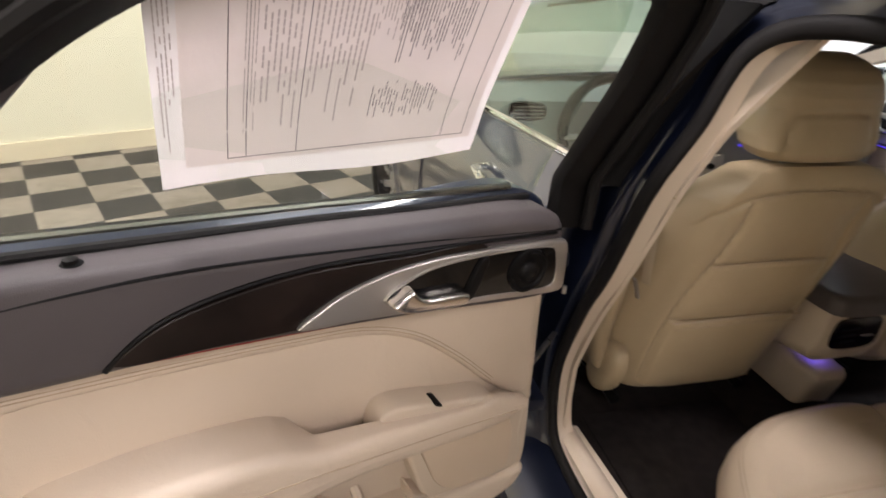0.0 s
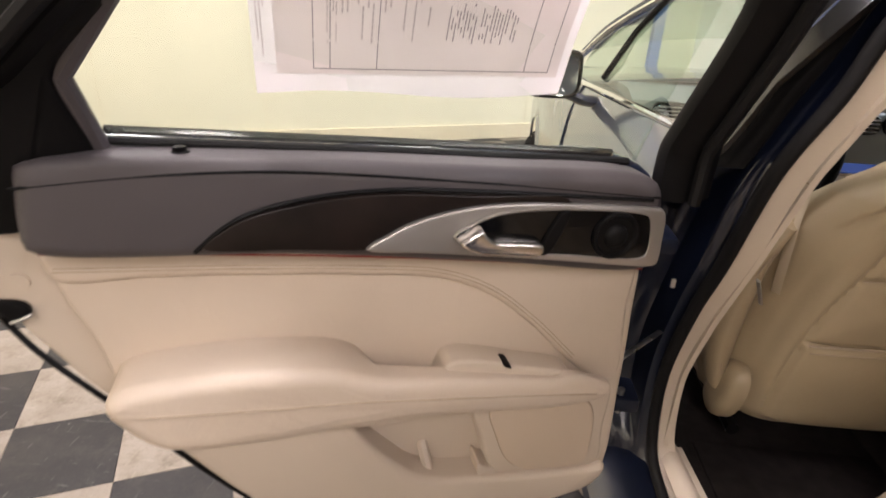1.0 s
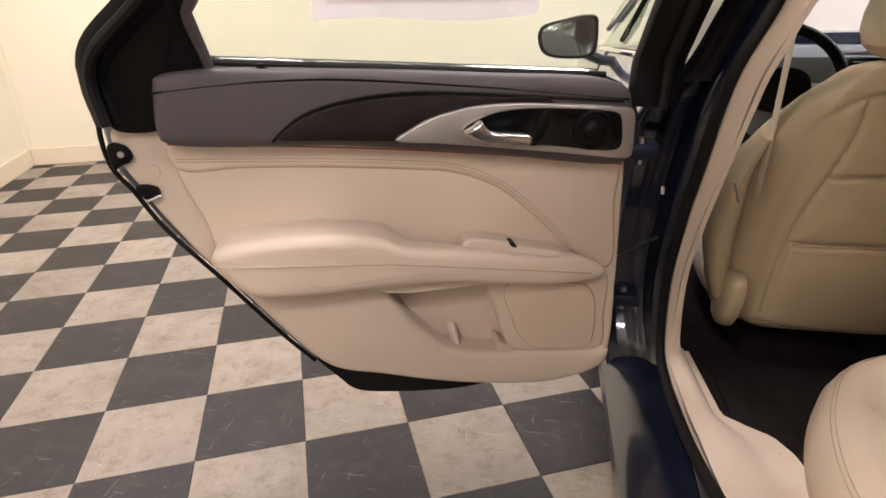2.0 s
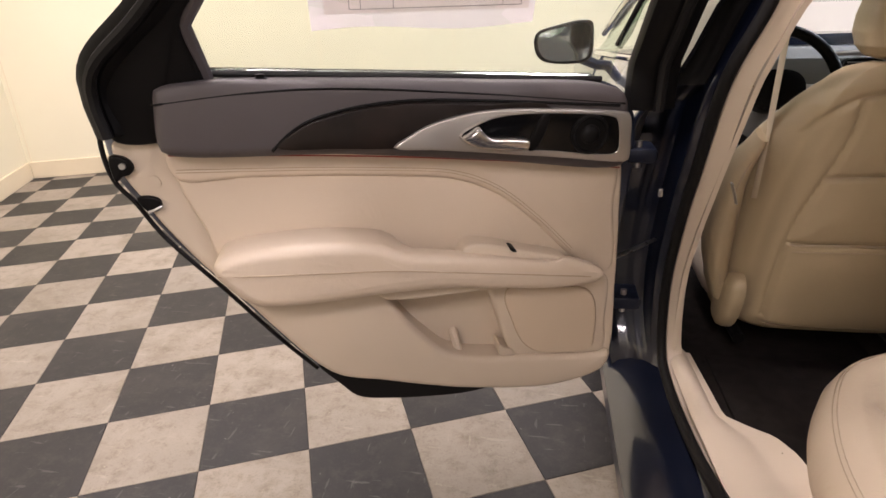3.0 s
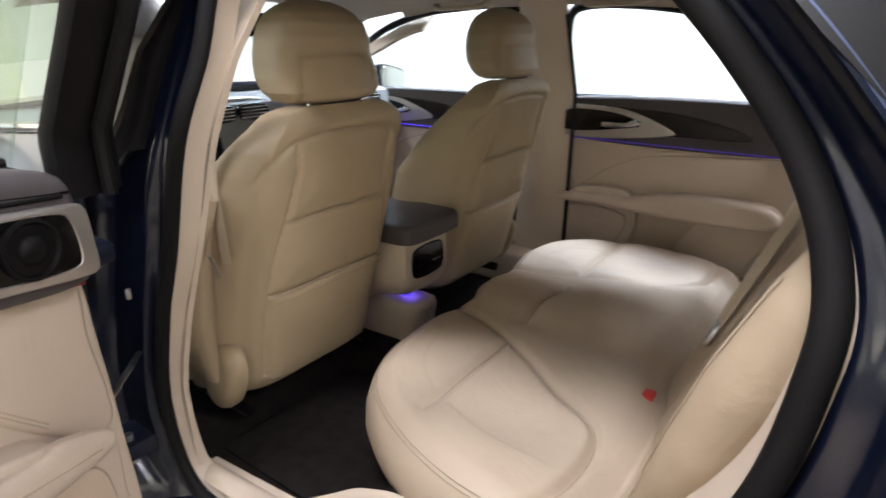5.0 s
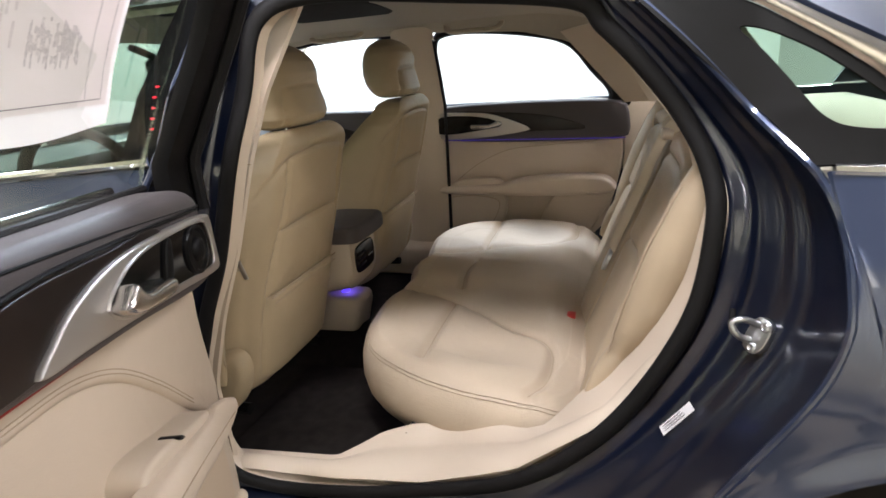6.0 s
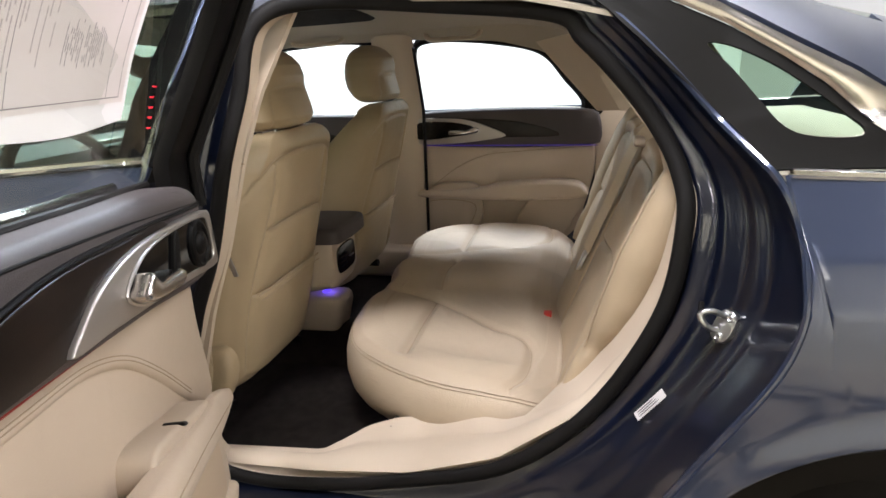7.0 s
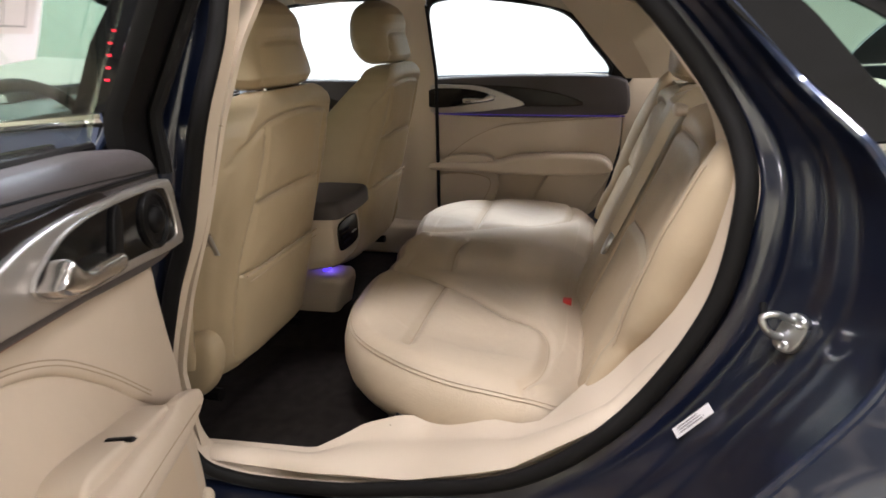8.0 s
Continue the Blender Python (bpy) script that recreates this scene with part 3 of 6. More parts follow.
def front_skin(a, b):
    y = 0.065 + 0.95 * a
    top = 1.032 - 0.058 * a
    z = 0.24 + (top - 0.24) * b
    y += (1 - a) * interp(z, ((0.24, 0.10), (0.53, 0.09), (0.70, 0.04), (0.84, 0.0), (1.0, -0.025)))
    return left(y, z, -0.012 * math.exp(-(((z - 0.44) / 0.07) ** 2)))


slab("front_door", sheet(front_skin, 40, 30), 0.008, PAINT, car, "closed dark blue front door")


def wing_reach(a):
    r = FR
    while r < 1.6:
        y, z = FY + r * math.cos(a), 0.28 + r * math.sin(a)
        if y < 1.02 or y > 2.62 or z > 0.985 - 0.10 * max(0, y - 1.2) or z < 0.24:
            break
        r += 0.004
    return r


def wing(a, b):
    ang = radians(4 + 172 * a)
    r = FR + (wing_reach(ang) - FR) * b
    y, z = FY + r * math.cos(ang), 0.28 + r * math.sin(ang)
    return left(y, z, 0.012 * math.exp(-(((r - FR) / 0.03) ** 2)))


slab("front_wing", sheet(wing, 70, 20), 0.006, PAINT, car, "dark blue front wing over the wheel")


def bonnet(a, b):
    y = 1.06 + 1.60 * a
    s = 2 * b - 1
    hw = side_x(y, 0.95) - 0.01
    edge = 0.985 - 0.10 * max(0, y - 1.2) - 0.16 * max(0, a - 0.75) ** 1.2
    return Vector((s * hw, y, edge + 0.05 * (1 - s * s)))


slab("bonnet", sheet(bonnet, 24, 24), 0.01, PAINT, car, "dark blue bonnet")
link("front_bumper", *loft([[Vector((x * k, y, z)) for x, y in ((-0.86, 2.4), (-0.80, 2.62), (-0.4, 2.74), (0, 2.76), (0.4, 2.74), (0.80, 2.62), (0.86, 2.4))] for z, k in ((0.2, 0.94), (0.4, 1.0), (0.7, 1.0), (0.86, 0.96))], caps=False), PAINT, car)
# the far side of the body, seen only through the cabin
slab("right_side", sheet(lambda a, b: Vector((side_x(1.0 - 2.9 * a, 0.22 + 0.76 * b), 1.0 - 2.9 * a, 0.22 + 0.76 * b)), 30, 12), 0.006, PAINT, car)
v, f = sheet(lambda a, b: Vector((side_x(1.02 + 1.3 * a, 0.5 + 0.42 * b), 1.02 + 1.3 * a, 0.72 + 0.24 * b - 0.1 * max(0, 1.3 * a - .2))), 20, 8)
slab("right_wing", (v, f), 0.006, PAINT, car)
link("boot_lid", *sheet(lambda a, b: Vector(((2 * b - 1) * 0.80, -1.75 - 0.5 * a, 1.02 + 0.02 * math.sin(math.pi * b) - 0.03 * a)), 6, 12), PAINT, car)
slab("tail", sheet(lambda a, b: Vector(((2 * b - 1) * 0.84, -2.22 + 0.12 * abs(2 * b - 1) ** 3, 0.25 + 0.75 * a)), 8, 16), 0.01, PAINT, car)

# front door glass surround, chrome line, mirror, handle, keypad
v, f = tube([left(0.03 + 0.027 * k, 1.043 - 0.0016 * k, 0.004) for k in range(46)], 0.0085, False, 8)
link("belt_chrome_strip", v, f, CHROME, car)
v, f = sheet(lambda a, b: left(0.11 + 1.2 * a - 0.14 * b * (1 - a), 1.035 - 0.07 * a + (roof_rail(0.11 + 1.2 * a) - 0.09 - 1.035 + 0.07 * a) * b, -0.006), 24, 10)
link("front_door_glass", v, f, TINT2, car, "clear front door glass").visible_shadow = False
slab("pillar_cover", sheet(lambda a, b: left(-0.035 + 0.135 * a - 0.092 * b, 1.03 + 0.29 * b, 0.003), 6, 12), 0.008, GLOSS, car, "gloss black door pillar cover")
for k in range(5):
    z = 1.096 + 0.0175 * k
    bmk = box(-0.002, 0.002, -0.0038, 0.0038, -0.0014, 0.0014, 0.0006, 1)
    y = 0.028 - 0.10 * (z - 1.096)
    bmesh.ops.transform(bmk, matrix=Matrix.Translation(left(y, z, 0.0035)), verts=bmk.verts)
    part("keypad_mark", bmk, REDDIGIT, car, "red glowing keypad mark")
v, f = tube([left(1.40 - 0.022 * k, roof_rail(1.40 - 0.022 * k) - 0.078, 0.004) for k in range(60)], 0.012, False, 8)
link("window_top_strip", v, f, CHROME, car)
v, f = tube([left(0.90, 1.02, 0.0), left(0.83, 1.16, 0.0), left(0.79, roof_rail(0.79) - 0.085, 0.0)], 0.009, False, 8)
link("window_divider", v, f, BLACK, car)
MC = Vector((-1.005, 0.735, 1.045))
MIRROR_FACE = [(-0.093, 0.006), (-0.082, 0.030), (-0.02, 0.050), (0.060, 0.064), (0.085, 0.058), (0.092, 0.02), (0.088, -0.048), (0.068, -0.062), (-0.055, -0.060), (-0.082, -0.040)]
face_ring = spline([(*q, 0) for q in MIRROR_FACE], 60, True)


def mirror_ring(c, s, d, k):
    return [c + Vector((s * p.x * k, d + 0.10 * p.x * 0.2, p.y * k)) for p in face_ring]


mirror = link("door_mirror", *loft([mirror_ring(MC, 1, d, k) for d, k in ((-0.012, 0.95), (-0.006, 1.0), (0.02, 1.0), (0.06, 0.9), (0.09, 0.68), (0.105, 0.35))]), BLACK, car, "black and blue door mirror")
link("mirror_glass", *loft([mirror_ring(MC, 1, -0.0135, 0.88), mirror_ring(MC, 1, -0.0165, 0.86)]), MIRROR, mirror)
link("mirror_foot", *tube([MC + Vector((0.05, 0.03, -0.05)), MC + Vector((0.11, 0.05, -0.075)), MC + Vector((0.16, 0.06, -0.08))], 0.028, False, 10, 0.6), PAINT, mirror)
RM = Vector((0.985, 1.0, 1.01))
right_mirror = link("door_mirror", *loft([mirror_ring(RM, -1, d, k) for d, k in ((-0.012, 0.95), (-0.006, 1.0), (0.02, 1.0), (0.06, 0.9), (0.09, 0.68), (0.105, 0.35))]), BLACK, car, "black and blue door mirror")
link("mirror_glass", *loft([mirror_ring(RM, -1, -0.0135, 0.88), mirror_ring(RM, -1, -0.0165, 0.86)]), MIRROR, right_mirror)
link("mirror_foot", *tube([RM + Vector((-0.05, 0.03, -0.05)), RM + Vector((-0.11, 0.05, -0.075)), RM + Vector((-0.18, 0.06, -0.08))], 0.028, False, 10, 0.6), PAINT, right_mirror)
handle = link("outer_handle", *tube([left(0.17, 0.925, 0.005), left(0.18, 0.925, 0.035), left(0.26, 0.926, 0.045), left(0.35, 0.925, 0.035), left(0.36, 0.925, 0.005)], 0.014, False, 10, 0.7), CHROME, car, "chrome outer door handle")


def wheel(cx, cy, r, wdt, steer=0.0):
    """A tyre with tread blocks and a spoked rim."""
    prof = ((0.66, 0.0), (0.72, 0.10), (0.86, 0.04), (0.96, 0.06), (0.995, 0.16), (1.0, 0.3), (1.0, 0.7), (0.995, 0.84), (0.96, 0.94), (0.86, 0.96), (0.72, 0.9), (0.66, 1.0))
    rings = [[Vector((cx + (w - 0.5) * wdt, cy + r * q * math.cos(2 * math.pi * k / 64), r + r * q * math.sin(2 * math.pi * k / 64))) for q, w in prof] for k in range(64)]
    ty = link("wheel", *loft(rings, wrap=True, caps=False), TYRE, car, "black tyre on a silver alloy rim")
    verts, faces = [], []
    for k in range(72):
        a0, a1 = 2 * math.pi * k / 72, 2 * math.pi * (k + 0.72) / 72
        for w0, w1, sh in ((0.10, 0.30, 0.0), (0.34, 0.49, 0.02), (0.51, 0.66, 0.0), (0.70, 0.90, 0.02)):
            base = len(verts)
            for w in (w0, w1):
                for a in (a0, a1):
                    for q in (0.99, 1.022):
                        verts.append(Vector((cx + (w - 0.5) * wdt, cy + r * q * math.cos(a + sh), r + r * q * math.sin(a + sh))))
            faces += [tuple(base + i for i in q) for q in ((0, 1, 3, 2), (4, 6, 7, 5), (0, 4, 5, 1), (2, 3, 7, 6), (1, 5, 7, 3), (0, 2, 6, 4))]
    link("tread", verts, faces, TYRE, ty, "", False)["kind"] = "stuff"
    sgn = -1 if cx < 0 else 1
    bm = bmesh.new()
    for k in range(10):
        m = Matrix.Translation((cx + sgn * wdt * 0.32, cy, r)) @ Matrix.Rotation(2 * math.pi * k / 10, 4, "X") @ Matrix.Translation((0, 0, r * 0.36))
        bmesh.ops.create_cube(bm, size=1, matrix=m @ Matrix.Diagonal((0.025, 0.035, r * 0.62, 1)))
    bmesh.ops.create_cone(bm, cap_ends=True, segments=24, radius1=0.05, radius2=0.045, depth=0.05, matrix=Matrix.Translation((cx + sgn * wdt * 0.33, cy, r)) @ Matrix.Rotation(math.pi / 2, 4, "Y"))
    rim = part("rim", bm, ALLOY, ty, "silver spoked alloy rim", False)
    turn = Matrix.Translation((cx, cy, 0)) @ Matrix.Rotation(radians(steer), 4, "Z") @ Matrix.Translation((-cx, -cy, 0))
    for o in (ty, *ty.children):
        o.data.transform(turn)


wheel(-0.765, WY, 0.318, 0.21)
wheel(-0.785, FY, 0.31, 0.20, 17)
wheel(0.775, WY, 0.318, 0.21)
wheel(0.785, FY, 0.31, 0.20, 17)

# striker, label, check strap on the jamb
ST = Vector((-0.771, -0.957, 0.750))
SN = Vector((-0.62, 0.68, 0.39)).normalized()
SU = (Vector((0, -0.28, 0.96)) - SN * SN.dot(Vector((0, -0.28, 0.96)))).normalized()
SV = SN.cross(SU)
sp = lambda a, b, w: ST + SV * (0.70 * a) + SU * (0.78 * b) + SN * (0.75 * w)
striker = link("door_striker", *pad(sp, [(-0.022, -0.032), (0.014, -0.036), (0.026, -0.012), (0.022, 0.034), (-0.012, 0.036), (-0.026, 0.012)], -0.012, 0.007, 0.003, 48, sharp=True), STEEL, car, "zinc-plated steel door striker")
side = 1 if SV.y > 0 else -1
link("striker_loop", *tube(spline([sp(0.010 * side, -0.014, 0.004), sp(0.016 * side, -0.014, 0.030), sp(0.028 * side, -0.006, 0.044), sp(0.036 * side, 0.004, 0.046), sp(0.026 * side, 0.018, 0.036), sp(0.008 * side, 0.020, 0.004)], 30), 0.0052, False, 10), STEEL, striker)
link("striker_buffer", *tube([sp(0.038 * side, 0.006, 0.044), sp(0.060 * side, 0.022, 0.030)], 0.0045, False, 8, 0.7), BLACK, striker)
for a0, b0 in ((-0.008, 0.022), (-0.004, -0.024)):
    link("bolt", *loft([[sp(a0 + r * math.cos(2 * math.pi * k / 14), b0 + r * math.sin(2 * math.pi * k / 14), w) for k in range(14)] for r, w in ((0.0095, 0.006), (0.0095, 0.010), (0.006, 0.0125), (0.0035, 0.0105))]), STEEL, striker)
LA, LB = Vector((-0.762, -0.835, 0.560)), Vector((-0.768, -0.877, 0.617))
ld = (LB - LA).normalized()
lo = Vector((-0.54, 0.66, 0.52)).normalized()
ln = lo.cross(ld).normalized()
slab("jamb_label", sheet(lambda a, b: LA + lo * 0.006 + ld * (0.072 * a) + ln * (0.016 * b - 0.008), 6, 2), 0.0012, PAPER, car, "white paper label on the jamb")
for k in range(3):
    link("label_print", *pad(lambda a, b, w: LA + ld * a + ln * b + lo * (0.0065 + w), [(0.006, 0.0040 - 0.004 * k - 0.001), (0.05 + 0.004 * k, 0.0040 - 0.004 * k - 0.001), (0.05 + 0.004 * k, 0.0040 - 0.004 * k + 0.001), (0.006, 0.0040 - 0.004 * k + 0.001)], 0.0014, 0.0019, 0.0002, 12, sharp=True), INK, car)
for z in (0.865, 0.52):
    hinge = part("door_hinge", box(-0.895, -0.83, -0.02, 0.06, z - 0.016, z + 0.016, 0.008), HINGE_SHADED, car, "dark blue painted door hinge")
    link("hinge_pin", *tube([Vector((-0.866, 0.0, z - 0.028)), Vector((-0.866, 0.0, z + 0.028))], 0.007, False, 10), STEEL, hinge)
link("check_strap", *tube([Vector((-0.80, 0.05, 0.655)), Vector((-0.85, 0.0, 0.652)), Vector((-0.925, -0.075, 0.648))], 0.006, False, 8, 0.5), STEEL, car, "steel door check strap")
part("jamb_clip", box(-0.810, -0.800, 0.029, 0.036, 0.762, 0.782, 0.003), STEEL, car, "small bright clip on the pillar")

# ---- the open rear door ----
DO, DU, DN = Vector((-0.917, -0.131, 0)), Vector((-0.948, -0.318, 0)), Vector((0.318, -0.948, 0))


def lean(z):
    """How far the window frame leans inwards."""
    return 0.55 * max(0.0, z - 1.05)


def dr(u, z, w):
    return DO + DU * u + DN * (w + lean(z)) + Vector((0, 0, z))


SKIN = [(-0.05, 0.99), (-0.055, 0.6), (-0.05, 0.40), (-0.02, 0.35), (0.09, 0.33), (0.28, 0.338), (0.39, 0.343), (0.53, 0.366), (0.575, 0.402), (0.62, 0.445), (0.68, 0.522), (0.772, 0.650), (0.865, 0.778), (0.90, 0.845), (0.925, 0.89), (0.932, 0.96), (0.935, 1.04), (0.905, 1.06), (0.7, 1.045), (0.3, 1.02)]
door = link("rear_door", *pad(dr, SKIN, -0.155, -0.098, 0.012, 120), PAINT, car, "open rear door, blue outside, cream and charcoal inside")
FRAME = [(-0.07, 0.97), (-0.072, 1.1), (-0.068, 1.25), (-0.04, 1.34), (0.05, 1.376), (0.15, 1.386), (0.3, 1.39), (0.48, 1.368), (0.59, 1.318), (0.69, 1.243), (0.788, 1.160), (0.876, 1.09), (0.895, 1.05), (0.888, 0.98)]
path = spline([(*p, 0) for p in FRAME], 90)
rings = []
for i, p in enumerate(path):
    t = (path[min(i + 1, 89)] - path[max(i - 1, 0)]).normalized()
    nrm = Vector((-t.y, t.x, 0))
    half = 0.028 + 0.020 * min(1.0, max(0.0, (0.02 - p.x) / 0.07))
    deep = -0.06 if p.x < 0.0 else -0.085
    rings.append([dr(p.x + nrm.x * half * a, p.y + nrm.y * half * a, b) for a, b in ((-1, deep), (-1.05, -0.05), (-1, -0.035), (-0.4, -0.02), (0.6, -0.028), (1, -0.04), (1, deep), (0.2, deep - 0.01))])
link("window_frame", *loft(rings), BLACK, door, "black window frame of the door")
link("frame_seal", *tube([dr(p.x + 0.0, p.y, -0.012) for p in path], 0.010, False, 8), RUBBER, door)
link("outer_frame", *tube([dr(p.x - (0.02 if p.x < 0 else 0.0), p.y + 0.012, -0.062 if p.x < 0 else -0.088) for p in path], 0.018, False, 8, 0.5), GLOSS, door)
QUARTER = [(0.725, 1.05), (0.735, 1.15), (0.665, 1.225), (0.69, 1.235), (0.79, 1.15), (0.873, 1.08), (0.893, 1.03), (0.89, 0.972), (0.80, 0.968), (0.76, 1.0)]
link("quarter_trim", *pad(dr, QUARTER, -0.08, -0.030, 0.008, 72), BLACK, door, "black panel behind the door window")
link("window_post", *tube([dr(0.722, 1.06, -0.045), dr(0.732, 1.15, -0.045), dr(0.66, 1.235, -0.045), dr(0.60, 1.30, -0.045)], 0.011, False, 8), DARK, door)
v, f = pad(dr, [(0.01, 1.0), (0.01, 1.30), (0.05, 1.355), (0.3, 1.37), (0.5, 1.355), (0.6, 1.30), (0.73, 1.155), (0.72, 1.0)], -0.068, -0.064, 0.001, 60, sharp=True)
pane = link("window_pane", v, f, GLASS, door, "clear door window glass")
pane.visible_shadow = False
belt = lambda w, dz: [dr(0.03 + 0.70 * k / 30, 1.024 + 0.044 * (k / 30) + dz, w) for k in range(31)]
link("inner_belt_seal", *tube(belt(-0.052, 0.004), 0.006, False, 8), RUBBER, door)
link("outer_belt_chrome", *tube(belt(-0.10, 0.004), 0.006, False, 8), CHROME, door, "bright strip under the window")

# cream inner panel in layers
BASE = [(0.0, 0.95), (-0.03, 0.6), (-0.034, 0.44), (-0.014, 0.385), (0.10, 0.36), (0.28, 0.38), (0.39, 0.402), (0.53, 0.44), (0.60, 0.485), (0.667, 0.552), (0.757, 0.675), (0.845, 0.80), (0.878, 0.862), (0.90, 0.905), (0.907, 0.968), (0.80, 0.985), (0.4, 0.96)]
link("inner_panel", *pad(dr, BASE, -0.105, -0.082, 0.008, 110), TRIM, door, "cream door panel")
EDGE = [(0.80, 0.980), (0.785, 0.90), (0.77, 0.81), (0.745, 0.735), (0.762, 0.692), (0.844, 0.805), (0.874, 0.866), (0.894, 0.908), (0.900, 0.966), (0.85, 0.978)]
link("edge_panel", *pad(dr, EDGE, -0.10, -0.05, 0.008, 60), TRIM, door)
link("front_edge_panel", *pad(dr, [(-0.012, 0.89), (-0.028, 0.75), (-0.034, 0.6), (-0.036, 0.44), (-0.022, 0.40), (0.03, 0.41), (0.03, 0.88)], -0.10, -0.041, 0.006, 60), TRIM, door)
BOLSTER = [(0.806, 0.965), (0.5, 0.945), (0.0, 0.89), (-0.012, 0.78), (-0.016, 0.64), (0.02, 0.64), (0.075, 0.680), (0.16, 0.767), (0.235, 0.828), (0.315, 0.861), (0.43, 0.875), (0.57, 0.886), (0.69, 0.892), (0.806, 0.898)]
link("bolster", *pad(dr, BOLSTER, -0.10, -0.0325, 0.012, 110, steps=6), LEATHER, door, "cream leather upper pad with piping")
MIDDLE = [(0.80, 0.915), (0.59, 0.90), (0.33, 0.88), (0.24, 0.845), (0.15, 0.78), (0.06, 0.69), (0.05, 0.65), (0.3, 0.64), (0.6, 0.65), (0.745, 0.70), (0.775, 0.80)]
link("centre_pad", *pad(dr, MIDDLE, -0.10, -0.041, 0.006, 100), LEATHER, door, "cream leather centre pad")
seam_line = spline([(0.806, 0.903, 0), (0.57, 0.891, 0), (0.43, 0.880, 0), (0.318, 0.866, 0), (0.239, 0.833, 0), (0.162, 0.771, 0), (0.08, 0.687, 0)], 60)
for off in (0.008, 0.013):
    link("stitching", *tube([dr(p.x - 0.45 * off, p.y + off, -0.0327) for p in seam_line], 0.0009, False, 6), SEAM, door)
ARM = [(0.757, 0.748), (0.745, 0.77), (0.644, 0.786), (0.53, 0.783), (0.464, 0.772), (0.44, 0.760), (0.415, 0.750), (0.387, 0.744), (0.324, 0.733), (0.282, 0.724), (0.226, 0.713), (0.124, 0.695), (0.104, 0.699), (0.046, 0.679), (0.022, 0.662), (0.024, 0.646), (0.10, 0.636), (0.22, 0.649), (0.335, 0.666), (0.442, 0.672), (0.56, 0.669), (0.66, 0.669), (0.70, 0.678), (0.738, 0.714)]


def arm_dr(u, z, w):
    """The armrest stands out most at the elbow, tapers to the front and is hollow behind the pull."""
    if w > 0:
        return dr(u, z, w * interp(u, ((0.03, 0.3), (0.2, 0.5), (0.42, 0.9), (0.55, 1.0), (0.75, 0.92))))
    k = min(1.0, max(0.0, (u - 0.41) / 0.06))
    return dr(u, z, -0.09 * k * k * (3 - 2 * k))


link("armrest", *pad(arm_dr, ARM, 0.0, 0.052, 0.022, 200, dome=0.0012, steps=10), LEATHER, door, "padded cream leather armrest with a hollow pull")
CUP = [(0.47, 0.672), (0.30, 0.662), (0.03, 0.652), (0.03, 0.642), (0.251, 0.644), (0.47, 0.650)]
link("pull_cup", *pad(dr, CUP, -0.09, 0.008, 0.004, 50), TRIM, door)
arm_seam = spline([(0.748, 0.742, 0), (0.64, 0.737, 0), (0.44, 0.723, 0), (0.336, 0.705, 0), (0.225, 0.685, 0), (0.05, 0.655, 0)], 60)
link("armrest_seam", *tube([arm_dr(p.x, p.y, interp(p.x, ((0.05, 0.0520), (0.40, 0.0530), (0.70, 0.0530), (0.75, 0.048)))) for p in arm_seam], 0.0014, False, 6), SEAM, door)
SWITCHPOD = [(0.317, 0.695), (0.313, 0.722), (0.303, 0.738), (0.285, 0.743), (0.240, 0.735), (0.182, 0.718), (0.10, 0.694), (0.09, 0.68), (0.2, 0.68), (0.3, 0.685)]
link("switch_pod", *pad(dr, SWITCHPOD, -0.06, 0.006, 0.007, 70), TRIM, door, "cream plastic switch pod behind the pull bar")
link("window_switch", *pad(dr, [(0.219, 0.730), (0.207, 0.728), (0.201, 0.719), (0.212, 0.721)], -0.02, 0.0095, 0.003, 24, sharp=True), BLACK, door, "black window switch")
LOWER = [(0.762, 0.70), (0.69, 0.652), (0.62, 0.648), (0.468, 0.655), (0.455, 0.63), (0.414, 0.566), (0.375, 0.522), (0.337, 0.486), (0.29, 0.468), (0.228, 0.459), (0.10, 0.446), (0.0, 0.437), (-0.03, 0.44), (-0.032, 0.42), (-0.01, 0.39), (0.06, 0.369), (0.125, 0.364), (0.289, 0.384), (0.389, 0.407), (0.47, 0.43), (0.565, 0.457), (0.606, 0.49), (0.663, 0.562), (0.722, 0.645)]
link("lower_panel", *pad(dr, LOWER, -0.10, -0.026, 0.014, 150), TRIM, door, "cream plastic lower panel with map pocket")
SURROUND = [(0.258, 0.640), (0.15, 0.638), (-0.008, 0.632), (-0.018, 0.52), (-0.016, 0.437), (0.08, 0.438), (0.186, 0.450), (0.206, 0.48), (0.224, 0.54), (0.246, 0.61)]
link("speaker_surround", *pad(dr, SURROUND, -0.10, -0.038, 0.010, 80), TRIM, door)
GRILLE = [(0.203, 0.622), (0.12, 0.614), (0.036, 0.599), (0.016, 0.572), (0.009, 0.49), (0.016, 0.452), (0.05, 0.447), (0.138, 0.459), (0.171, 0.486), (0.198, 0.55), (0.212, 0.597)]
link("speaker_grille", *pad(dr, GRILLE, -0.06, -0.032, 0.003, 70), mat("cream_speaker_mesh", (0.55, 0.44, 0.33), 0.7, 0, 0.03, 5, 500, 0.8), door, "cream perforated speaker cover")
link("grille_rim", *tube([dr(p.x, p.y, -0.0375) for p in spline([(*q, 0) for q in GRILLE], 60, True)], 0.0022, True, 6), SEAM, door)
link("pocket_rib", *tube([dr(0.306, 0.43, -0.056), dr(0.310, 0.47, -0.060), dr(0.316, 0.50, -0.074), dr(0.317, 0.508, -0.086)], 0.010, False, 8), TRIM, door)
